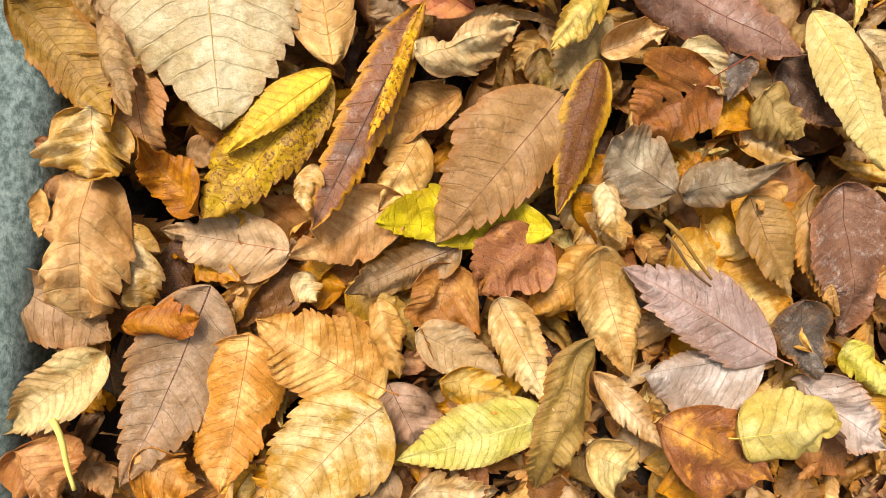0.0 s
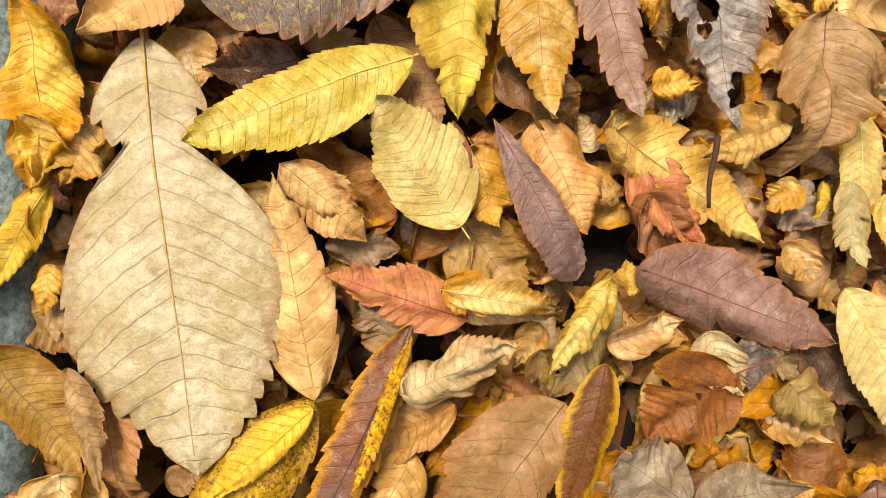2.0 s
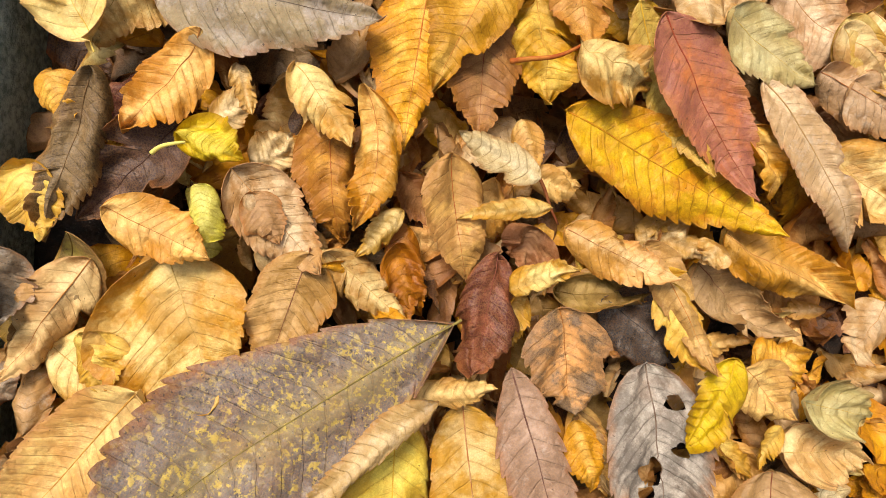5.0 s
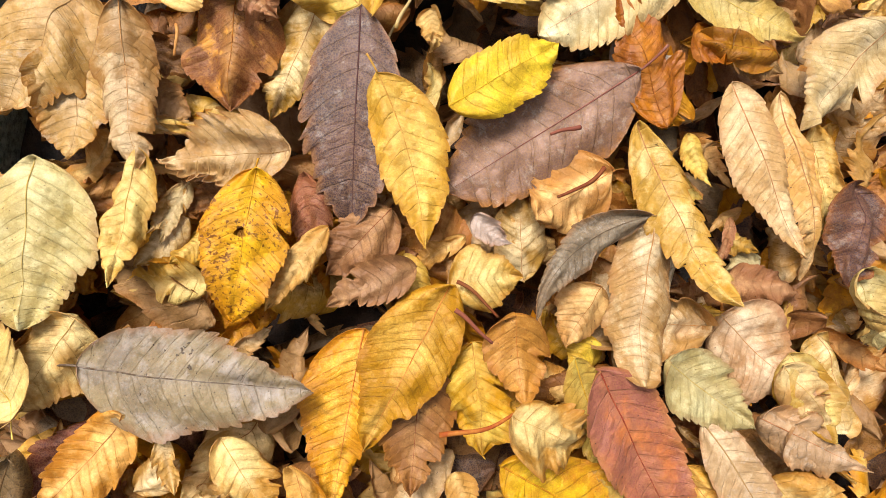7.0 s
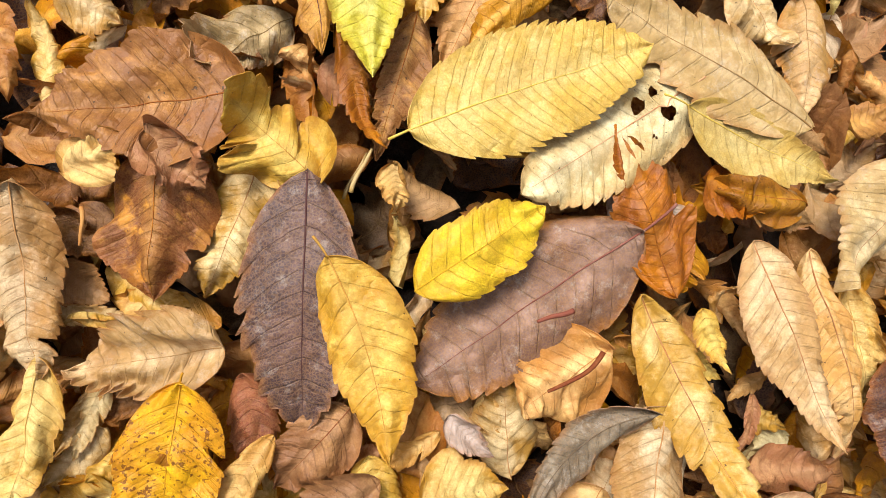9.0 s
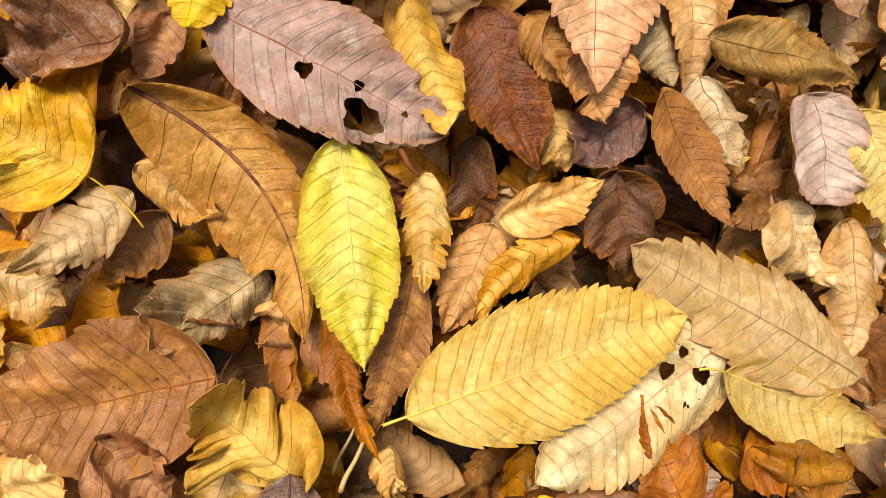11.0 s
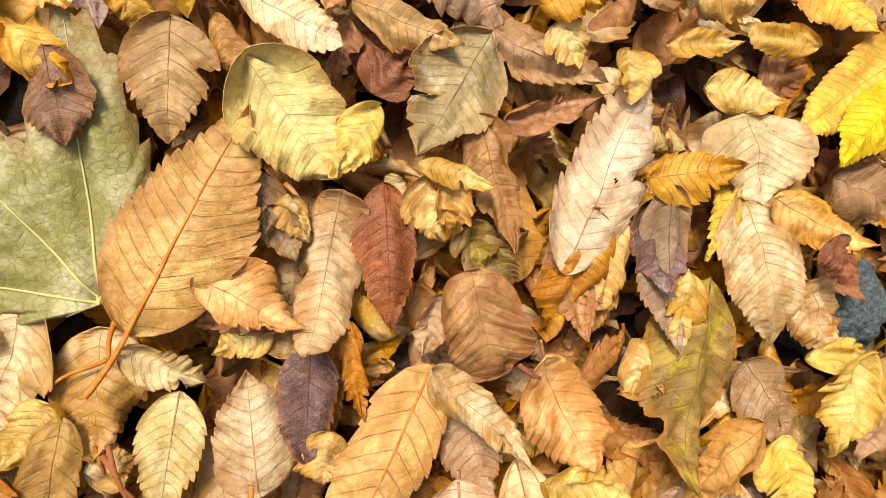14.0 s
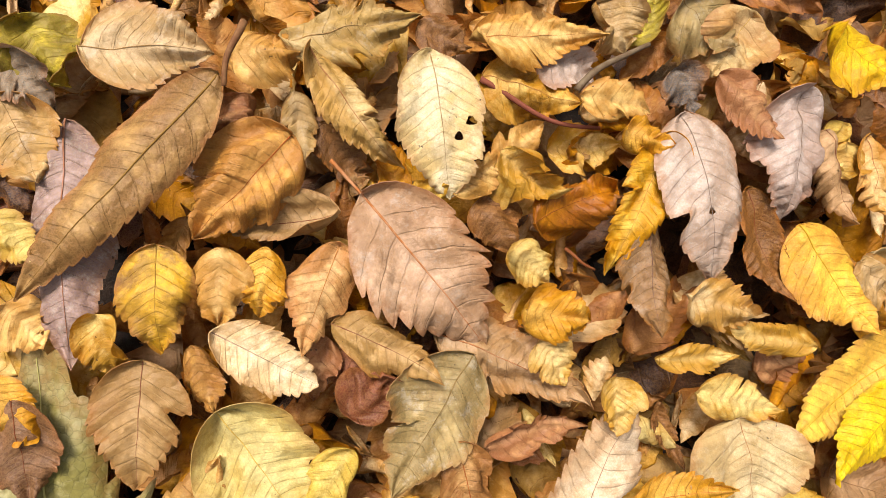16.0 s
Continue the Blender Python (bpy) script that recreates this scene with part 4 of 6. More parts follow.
scrap(0.0495, 0.2094, -0.0060, 119, 0.0191, 0.0215, "gr", k=1.5)
scrap(0.1341, 0.1364, -0.0220, -172, 0.0278, 0.0227, "ru")
scrap(0.0897, 0.1464, 0.0048, -148, 0.0204, 0.0197, "ta")
scrap(-0.1135, 0.5579, -0.0120, 113, 0.0214, 0.0155, "ru")
scrap(-0.0449, 0.4675, -0.0120, -72, 0.0268, 0.0164, "or", c=-40)
scrap(-0.0122, 0.7204, 0.0068, 75, 0.0172, 0.0151, "go")
scrap(0.0248, 0.7146, -0.0132, 164, 0.0159, 0.0181, "olg")
scrap(-0.0524, 0.1130, -0.0060, -90, 0.0477, 0.0077, "ta", c=80)
leaf(0.1298, 0.2045, -0.0060, 176, 0.0742, 0.0193, "ly", c=-30)
scrap(-0.1310, 0.3574, -0.0081, -171, 0.0284, 0.0102, "yl", c=-110, sh="q")
leaf(0.0885, 0.5556, -0.0060, 169, 0.0250, 0.0298, "og")
scrap(-0.1025, 0.4630, -0.0110, 101, 0.0370, 0.0175, "yt", c=-40)
scrap(-0.1133, 0.5000, -0.0060, 150, 0.0234, 0.0096, "ta", c=40)
leaf(0.0738, 0.7556, -0.0060, -127, 0.0373, 0.0234, "ta", c=50, cor=2)
leaf(-0.1135, 0.8305, -0.0120, 159, 0.0478, 0.0256, "ta", c=-20, h=[(-.3, .35, .09)])
leaf(-0.0052, 0.8658, -0.0120, 169, 0.0597, 0.0147, "ta", c=-90, sh="q")
scrap(0.0668, 0.8722, -0.0078, 75, 0.0297, 0.0188, "go")
scrap(0.1976, 0.7976, 0.0036, -91, 0.0324, 0.0150, "ly", c=40)
scrap(0.1289, 1.0133, -0.0127, -75, 0.0282, 0.0150, "og", c=30)
leaf(0.1562, 0.9523, -0.0124, -106, 0.0380, 0.0227, "ta")
scrap(0.2354, 1.0264, -0.0060, 157, 0.0272, 0.0168, "yg")
leaf(0.1339, 1.0539, -0.0112, -25, 0.0372, 0.0207, "yo2")
scrap(0.1105, 1.0232, -0.0106, -74, 0.0365, 0.0148, "ta", c=-30)
scrap(0.1064, 1.0329, -0.0120, -80, 0.0285, 0.0117, "go", c=-30)
scrap(0.0229, 0.8733, -0.0060, -128, 0.0113, 0.0065, "cr2", c=50)
scrap(0.1425, 0.9044, -0.0104, -152, 0.0292, 0.0109, "ru", f=35)
scrap(0.0972, 0.8174, -0.0121, -177, 0.0137, 0.0097, "or", c=60)
leaf(0.1867, 0.7644, -0.0029, -170, 0.0363, 0.0298, "ly2", c=-25)
scrap(0.0008, 0.4905, 0.0070, -134, 0.0177, 0.0125, "gr3", c=40)
scrap(0.0147, 0.4953, -0.0120, -161, 0.0193, 0.0091, "go", c=30)
scrap(-0.0005, 0.4833, -0.0060, 124, 0.0258, 0.0085, "go", c=60, cor=4)
scrap(0.0829, 0.5129, 0.0000, -125, 0.0198, 0.0097, "yg")
scrap(0.0949, 0.4513, -0.0120, -84, 0.0233, 0.0091, "yg")
scrap(-0.1321, 0.3786, -0.0120, -59, 0.0145, 0.0123, "og", c=40)
scrap(-0.1143, 0.4038, 0.0055, -162, 0.0217, 0.0080, "ta", c=60)
scrap(-0.2202, 0.1200, -0.0060, -142, 0.0346, 0.0131, "ol", c=-25)
scrap(-0.2329, 0.0427, 0.0000, -99, 0.0198, 0.0087, "or", c=40)
scrap(-0.2273, 0.0233, 0.0025, 177, 0.0202, 0.0074, "go", c=60)
scrap(-0.1180, 0.0381, 0.0120, 165, 0.0210, 0.0111, "ta", c=-40)
scrap(0.0761, 0.2926, -0.0180, -82, 0.0317, 0.0103, "go", c=-40)
scrap(0.1109, 0.2625, 0.0009, 145, 0.0211, 0.0102, "yg", c=50)
scrap(0.1022, 0.1727, -0.0058, 125, 0.0219, 0.0158, "yt", c=40)
scrap(0.1118, 0.1738, -0.0060, 175, 0.0226, 0.0079, "ye", f=20)
scrap(0.0100, 0.1915, -0.0017, -37, 0.0120, 0.0148, "yt")
scrap(-0.1116, 0.5008, -0.0060, 159, 0.0270, 0.0071, "cr2", c=50)
scrap(-0.0254, 0.4754, -0.0060, -162, 0.0312, 0.0165, "yg")
scrap(0.0872, 0.5270, 0.0120, -159, 0.0234, 0.0085, "yg")
scrap(-0.1240, 0.7376, -0.0129, -132, 0.0161, 0.0129, "pk")
scrap(-0.1230, 0.7230, -0.0008, -88, 0.0182, 0.0116, "yt")
scrap(-0.1078, 0.7220, -0.0060, -174, 0.0211, 0.0117, "yt")
scrap(0.0961, 0.7330, 0.0120, -105, 0.0169, 0.0148, "ta", f=-15)
leaf(0.1507, 0.7479, -0.0120, 170, 0.0567, 0.0243, "pt2", c=-20)
scrap(0.0759, 0.5509, -0.0120, -109, 0.0204, 0.0069, "og", p=.2)
scrap(0.1924, 0.8671, -0.0063, -117, 0.0528, 0.0166, "yg", c=-20)
scrap(0.1133, 0.8329, -0.0060, 152, 0.0272, 0.0166, "go", c=50, k=1.5)
leaf(0.2191, 0.7996, 0.0082, 159, 0.0456, 0.0217, "ly2", c=45, k=1.4)
scrap(0.0612, 0.6617, -0.0120, -159, 0.0157, 0.0066, "yt", c=50)
scrap(0.0749, 0.6190, -0.0060, 124, 0.0175, 0.0104, "yg", k=1.4)
scrap(0.0823, 0.2575, -0.0060, -132, 0.0288, 0.0100, "yg", c=50)
scrap(-0.1229, 0.5245, -0.0060, -102, 0.0248, 0.0063, "yt", c=60)
leaf(-0.1809, 0.2249, 0.0012, -172, 0.1758, 0.0863, "cr", up=1.8, sh="p", teeth=15, c=-8, k=0.3, p=.2, thick=1.8, jag=1.7)
leaf(-0.2068, 0.0311, 0.0030, 173, 0.0613, 0.0327, "go", up=1.8, c=-50, sh="q", teeth=6)
scrap(-0.1931, 0.0108, -0.0020, -177, 0.0360, 0.0150, "ta", up=0.1, c=-80, sh="q", teeth=6)
leaf(-0.2064, 0.0556, 0.0103, 177, 0.0276, 0.0336, "ta", up=-1.3, sh="r", k=1.4, c=-25)
leaf(-0.2397, 0.1013, 0.0056, -141, 0.0677, 0.0297, "ol", a=0.13, up=-2.7, c=-18, k=0.6, p=.1)
scrap(-0.2059, 0.0952, 0.0103, -162, 0.0466, 0.0128, "ol", up=-0.7, c=-55)
leaf(-0.1648, 0.0163, 0.0042, 47, 0.0366, 0.0221, "ob", a=-0.06, up=-0.5, c=-20, p=.1)
leaf(-0.1124, 0.0783, 0.0060, 142, 0.0824, 0.0337, "ys", a=-0.11, up=-2.7, c=-20, sh="e", k=0.5, teeth=11)
leaf(-0.0732, 0.1106, 0.0126, 156, 0.1094, 0.0226, "dm", a=-0.06, up=-2.7, c=-22, k=0.5, teeth=11, sh="e")
leaf(-0.0069, 0.0766, 0.0016, 141, 0.0905, 0.0459, "br", a=-0.20, up=3.0, c=-10, f=6, k=0.5, teeth=10)
leaf(-0.0105, 0.0122, -0.0026, 88, 0.0809, 0.0305, "yx", a=-0.37, up=0.9, sh="e", c=-12, k=0.4, teeth=12)
leaf(0.0102, 0.0934, 0.0050, 165, 0.0750, 0.0237, "by", up=-1.6, c=-25, k=0.4, teeth=12)
leaf(0.0675, 0.0903, 0.0042, 127, 0.0489, 0.0429, "rb", a=-0.15, up=-0.4, sh="e", c=-15, k=0.5, p=.35, h=[(.1,.4,.05), (.25,.55,.035)])
leaf(0.0473, 0.0329, 0.0030, 56, 0.0405, 0.0344, "gb", a=0.08, up=2.8, sh="e", k=1.3)
leaf(0.0478, 0.0331, 0.0091, -78, 0.0451, 0.0250, "gb", a=0.11, up=2.4, c=-35)
leaf(-0.1606, -0.0149, -0.0036, 159, 0.0904, 0.0424, "mv", a=0.04, up=2.1, c=-12, k=0.5, teeth=11)
scrap(-0.1948, -0.0324, 0.0042, -82, 0.0321, 0.0146, "ob", up=-0.6, c=-70, sh="e")
leaf(-0.2043, -0.0456, -0.0020, 130, 0.0503, 0.0274, "yt", a=0.13, up=-0.0, k=0.6)
leaf(-0.0845, -0.0605, -0.0026, 62, 0.0654, 0.0404, "go", a=-0.04, up=1.1, c=-15, k=0.6, p=.12)
leaf(-0.0864, -0.0641, 0.0055, 137, 0.0633, 0.0511, "ta", up=-2.6, sh="e", c=-10, k=0.5, teeth=10)
leaf(-0.1434, -0.0354, -0.0022, 171, 0.0692, 0.0382, "go", a=-0.14, up=0.3, k=0.7)
leaf(-0.0104, -0.0710, 0.0049, 106, 0.0713, 0.0282, "yl", a=-0.16, up=-1.4, c=-15, k=0.4)
leaf(0.0055, -0.0343, 0.0025, 163, 0.0777, 0.0248, "ol", up=2.3, c=-35)
leaf(0.0100, -0.0510, 0.0052, -134, 0.0536, 0.0157, "ta", up=-2.6, f=25, c=-10)
leaf(-0.0359, -0.0182, 0.0035, -152, 0.0560, 0.0203, "pt", up=1.1, c=-40)
scrap(-0.0895, -0.0192, 0.0033, -163, 0.0365, 0.0146, "go", a=0.03, up=2.2, c=-60)
leaf(-0.0611, -0.0517, 0.0046, -112, 0.0431, 0.0187, "yt", up=-1.6, cor=3)
leaf(0.0108, 0.0061, -0.0033, -162, 0.0644, 0.0310, "go", up=2.4, c=-25, k=0.7)
leaf(-0.0202, 0.0052, -0.0087, 159, 0.0358, 0.0321, "ob", a=-0.17, up=2.2, k=1.2)
leaf(-0.0513, 0.0056, -0.0066, 114, 0.0564, 0.0219, "mv", a=0.10, up=-2.9)
leaf(-0.0524, -0.0036, -0.0084, 161, 0.0404, 0.0352, "or", a=0.07, up=1.2)
leaf(-0.1283, 0.0007, -0.0065, 82, 0.0564, 0.0309, "pt2", a=0.06, up=-3.0)
leaf(-0.0787, 0.0276, -0.0020, 124, 0.0562, 0.0381, "go", a=-0.04, up=0.0, f=14)
leaf(-0.0535, 0.0757, -0.0018, 119, 0.0511, 0.0204, "gt", a=0.08, up=-0.4)
leaf(-0.0768, 0.0838, 0.0108, -65, 0.0495, 0.0268, "yt", a=-0.03, up=-1.8, c=-55, k=1.3)
leaf(0.0094, 0.1302, 0.0104, 145, 0.0462, 0.0160, "ly2", a=0.27, up=-1.1, c=-35, cor=2)
leaf(0.1023, -0.0440, 0.0026, 62, 0.0887, 0.0392, "mg", a=-0.09, up=1.8, jag=1.6, c=-8, k=0.6, teeth=12, p=.1)
leaf(0.0988, -0.0442, -0.0014, 97, 0.0652, 0.0356, "gr3", a=0.53, up=-1.1, c=-8, k=0.5)
leaf(0.0497, 0.0114, -0.0065, -124, 0.0840, 0.0381, "yt", up=-2.1)
leaf(0.0429, -0.0745, 0.0034, -116, 0.0623, 0.0374, "yr", up=1.2, sh="e", teeth=7)
leaf(0.0780, -0.0797, 0.0101, -81, 0.0503, 0.0360, "ly", a=-0.03, up=-0.3, sh="r", teeth=7, k=0.8, p=.12)
leaf(0.1126, -0.0155, 0.0034, -168, 0.0394, 0.0253, "dg", up=1.8, c=-40)
leaf(0.1165, -0.0560, -0.0011, -123, 0.0640, 0.0354, "gr3", up=-1.6)
leaf(0.1338, 0.0413, 0.0047, -174, 0.0737, 0.0418, "mb", a=0.03, up=-1.1, c=-20, k=0.6)
leaf(0.1099, 0.0375, 0.0030, -159, 0.0655, 0.0165, "pk", up=1.8, c=-60)
leaf(0.1199, 0.1259, 0.0040, -155, 0.0859, 0.0295, "ly", a=0.05, up=0.0, c=-25, k=0.6)
leaf(0.0213, 0.1359, 0.0040, -110, 0.0983, 0.0370, "mr", a=0.07, up=0.0, c=-25, k=0.5, teeth=9)
leaf(-0.0497, 0.1129, 0.0049, 72, 0.0618, 0.0239, "rm", a=-0.10, up=-1.6, c=-22, k=0.6, teeth=12)
leaf(-0.1115, 0.0818, 0.0063, 11, 0.0911, 0.0325, "yg", a=0.10, up=-2.9, c=-18, k=0.5, teeth=9)
leaf(-0.0734, 0.2212, 0.0078, 114, 0.0950, 0.0308, "ly", a=0.16, up=2.6, sh="e", c=-14, k=0.4, teeth=17, p=.04)
leaf(-0.0533, 0.1516, 0.0053, 35, 0.0605, 0.0394, "ly", a=-0.06, up=-2.5, sh="e", c=-8, k=0.4, teeth=13, p=.12)
leaf(-0.0521, 0.2723, 0.0026, 178, 0.0759, 0.0354, "yw", a=-0.19, up=2.1, c=-14, k=0.5, teeth=10)
leaf(-0.0326, 0.3083, 0.0170, 123, 0.1402, 0.0660, "gm", a=-0.05, up=-0.8, sh="w", c=-10, k=0.6, teeth=13, jag=1.2, p=.03)
scrap(-0.0385, 0.2806, 0.0205, 130, 0.0624, 0.0098, "bg", a=-0.22, up=2.7, c=-60)
leaf(-0.1462, 0.2824, 0.0044, 140, 0.0802, 0.0386, "yg", a=0.04, up=-0.6, c=-15, k=0.5)
leaf(-0.1384, 0.3303, 0.0026, -162, 0.0596, 0.0529, "yt", a=-0.23, up=2.6, sh="e", teeth=10, c=-14, k=0.5, p=.08)
leaf(-0.0862, 0.3326, 0.0039, 161, 0.0500, 0.0310, "pk", a=-0.04, up=0.3, c=-12, k=0.5, p=.06)
leaf(-0.0262, 0.2744, 0.0051, -173, 0.0791, 0.0328, "pt", up=-1.6, c=-18, k=0.5, teeth=11)
leaf(-0.0074, 0.2887, 0.0088, -164, 0.0963, 0.0250, "mv", a=-0.06, up=1.4, sh="e", c=-22, k=0.4, teeth=11)
leaf(0.0531, 0.2887, 0.0031, -175, 0.0952, 0.0455, "sk", a=-0.11, up=1.0, jag=1.8, h=[(-.3,.12,.05), (-.35,.3,.045), (.2,.42,.08), (.35,.5,.05), (-.7,.75,.07), (-.3,.85,.06)], k=0.8, p=.1)
leaf(0.0341, 0.3164, -0.0085, -130, 0.0491, 0.0317, "dg", up=1.1)
leaf(0.0139, 0.3120, 0.0041, -175, 0.0417, 0.0326, "om", up=-0.2, sh="e", c=-25)
leaf(-0.0132, 0.3337, 0.0107, 168, 0.0475, 0.0237, "rd", up=-1.7, c=-45, sh="e")
scrap(-0.0474, 0.2784, 0.0098, -84, 0.0338, 0.0129, "go", up=0.8, c=-60)
leaf(0.0855, 0.2919, 0.0108, 148, 0.0413, 0.0205, "yw", a=0.18, up=-2.4, c=-30)
leaf(0.0118, 0.1930, -0.0029, -124, 0.0847, 0.0337, "yg", a=0.24, up=1.2, c=-12, k=0.7)
leaf(0.0899, 0.1995, 0.0037, 114, 0.0434, 0.0182, "gt", a=0.06, up=0.8, c=-50)
leaf(-0.0402, 0.1955, 0.0045, -150, 0.0775, 0.0211, "mr", a=-0.07, up=-0.7, sh="w", c=-20, k=0.4)
leaf(-0.0208, 0.1966, -0.0028, -155, 0.0531, 0.0350, "go", a=0.11, up=1.8, k=0.7)
leaf(-0.0472, 0.1848, -0.0014, -164, 0.0345, 0.0290, "gt", a=0.05, up=-1.8, sh="e", p=.2, k=0.6)
leaf(-0.0511, 0.1547, -0.0077, -142, 0.0450, 0.0349, "pk", a=-0.07, up=-0.7)
leaf(-0.1267, 0.1762, -0.0027, -128, 0.0433, 0.0203, "gt", a=0.12, up=1.8)
leaf(-0.2184, 0.2347, 0.0044, -179, 0.0696, 0.0275, "yg", a=0.08, up=-0.7, c=-35, k=1.3)
scrap(-0.2019, 0.2751, 0.0036, 168, 0.0375, 0.0154, "yg", up=1.3, c=-70, sh="q")
leaf(-0.2091, 0.2066, -0.0082, -155, 0.0303, 0.0280, "go", up=0.7)
leaf(-0.1206, 0.2206, -0.0089, 103, 0.0379, 0.0208, "dk", up=2.6)
leaf(-0.1702, 0.2315, -0.0087, -159, 0.0287, 0.0264, "ta", up=3.0)
leaf(-0.2153, 0.1647, 0.0034, 152, 0.0546, 0.0184, "yw", a=-0.26, up=1.3, c=-35, f=15)
leaf(-0.1932, 0.3062, 0.0095, 79, 0.0280, 0.0269, "ru", a=-0.38, up=1.9, c=-10)
leaf(-0.2027, 0.3330, 0.0046, -163, 0.0303, 0.0241, "gb", up=-2.1)
leaf(-0.1668, 0.3282, -0.0026, 145, 0.0548, 0.0259, "go", up=1.3, k=1.6)
scrap(-0.1654, 0.3025, 0.0036, -163, 0.0236, 0.0235, "yg", up=2.1)
leaf(0.1030, 0.2455, 0.0044, 179, 0.0691, 0.0433, "pr", a=0.06, up=-0.6, k=1.3, c=-12)
leaf(0.1149, 0.2500, -0.0021, -92, 0.0343, 0.0311, "yt", up=0.3)
leaf(0.0850, 0.3428, -0.0019, -117, 0.0592, 0.0300, "go", a=0.13, up=-0.1, c=-20)
leaf(0.0799, 0.3312, -0.0091, -137, 0.0454, 0.0336, "pr", up=2.8)
leaf(0.0475, 0.3388, 0.0105, -153, 0.0565, 0.0164, "gt", a=0.06, up=-1.1, c=-30)
leaf(-0.1445, 0.4292, 0.0104, -95, 0.0845, 0.0399, "gr", a=-0.08, up=-0.6, c=-8, k=0.5, teeth=14, p=.18)
leaf(-0.1670, 0.4096, 0.0053, 27, 0.0500, 0.0301, "ly2", a=-0.03, up=-3.0, p=.18, c=-12, k=0.6)
leaf(-0.1645, 0.5063, 0.0043, -179, 0.0635, 0.0464, "ps", up=-0.5, sh="e", jag=1.5, c=-8, k=0.6, teeth=12)
leaf(-0.1466, 0.4483, -0.0023, 148, 0.0438, 0.0287, "yt", a=0.12, up=0.8)
leaf(-0.1249, 0.4125, 0.0029, 140, 0.0476, 0.0241, "go", a=0.08, up=2.6, cor=3.5, c=-30)
leaf(-0.1344, 0.3830, -0.0032, 137, 0.0548, 0.0295, "dk", up=2.5)
leaf(-0.1640, 0.3984, 0.0046, 164, 0.0661, 0.0231, "brd", a=0.04, up=-1.0, c=-38)
scrap(-0.1794, 0.3978, 0.0035, -162, 0.0202, 0.0175, "gt", a=0.11, up=2.9, c=-50)
scrap(-0.1330, 0.3746, 0.0104, -110, 0.0240, 0.0171, "yw", a=0.18, up=-1.9, p=.4)
leaf(-0.1582, 0.3479, 0.0093, -116, 0.0410, 0.0198, "go", a=0.05, up=1.9, c=-45)
scrap(-0.1248, 0.3569, 0.0104, -174, 0.0213, 0.0097, "yl", up=-2.1, c=-90, sh="q", cor=0)
leaf(-0.1155, 0.3633, 0.0043, -138, 0.0520, 0.0274, "ta", a=-0.03, up=-0.6, c=-12, k=0.6, h=[(.3,.4,.05)])
leaf(-0.0798, 0.3869, -0.0009, -177, 0.0512, 0.0255, "og", a=-0.09, up=-2.6, c=-25)
leaf(-0.0919, 0.4043, 0.0093, -146, 0.0394, 0.0198, "yt", a=0.09, up=2.1, c=-40, k=1.2)
leaf(-0.0649, 0.3948, 0.0091, 174, 0.0541, 0.0179, "go", a=0.10, up=2.0, c=-40, s=-.12, cor=2)
leaf(-0.0415, 0.4438, -0.0007, 172, 0.0708, 0.0283, "gt", a=-0.26, up=-2.2, c=-20, k=0.6)
leaf(-0.0071, 0.4625, 0.0039, 153, 0.0728, 0.0322, "gt", a=-0.11, up=0.2, c=-25, f=10, k=0.6)
leaf(-0.0175, 0.4315, -0.0013, 177, 0.0526, 0.0313, "re2", up=-1.5, c=-12, k=0.5)
scrap(0.0022, 0.3627, 0.0100, 63, 0.0370, 0.0156, "cr", up=-0.0, p=.25, c=-14, k=0.5)
scrap(0.0071, 0.3510, 0.0099, 94, 0.0373, 0.0087, "yt", a=-0.10, up=0.3, c=-25)
leaf(0.0185, 0.4521, 0.0048, -173, 0.0365, 0.0249, "gt", a=0.08, up=-2.4, c=-30, k=0.6)
leaf(0.0029, 0.4395, -0.0029, -173, 0.0449, 0.0294, "yg", up=2.2)
leaf(0.0155, 0.4134, 0.0104, -112, 0.0376, 0.0265, "yt", a=-0.09, up=-1.3, k=1.5)
leaf(0.0142, 0.3918, 0.0043, -118, 0.1022, 0.0375, "yo", up=-0.3, cor=2.5, c=-10, k=0.4, teeth=13)
leaf(0.0412, 0.4351, 0.0058, -155, 0.0763, 0.0216, "yw", a=0.05, up=-2.7, c=-12, k=0.5)
leaf(0.0516, 0.4305, 0.0122, -152, 0.0836, 0.0353, "re", a=0.06, up=-3.0, c=16, k=0.4, teeth=13)
leaf(0.0761, 0.4931, 0.0051, 174, 0.0680, 0.0229, "ta", up=-1.8, c=-70, sh="q", cor=.5)
leaf(0.0700, 0.4923, 0.0105, 132, 0.0630, 0.0152, "gb", a=0.12, up=-0.9, c=-40, s=.12)
leaf(0.0590, 0.5112, -0.0029, 122, 0.0389, 0.0343, "go", up=2.6, sh="e", p=.1)
leaf(0.0816, 0.4345, 0.0030, -125, 0.0489, 0.0299, "ps", a=-0.03, up=2.3, c=-10, k=0.5)
leaf(0.1110, 0.4525, -0.0019, -134, 0.0493, 0.0382, "ta", a=-0.10, up=-0.1, k=0.7)
leaf(0.1004, 0.4090, 0.0042, -148, 0.0861, 0.0243, "bg", a=-0.07, up=-0.3, c=-18, k=0.5)
leaf(0.1357, 0.3811, -0.0025, -132, 0.0518, 0.0345, "yt", a=-0.05, up=1.0)
leaf(0.0676, 0.5316, 0.0084, -155, 0.0830, 0.0236, "pt", a=-0.09, up=2.2, sh="e", c=-20, k=0.5, teeth=10)
leaf(0.1087, 0.5505, 0.0107, -158, 0.0790, 0.0232, "pt", a=-0.21, up=-1.0, c=-28, k=0.5)
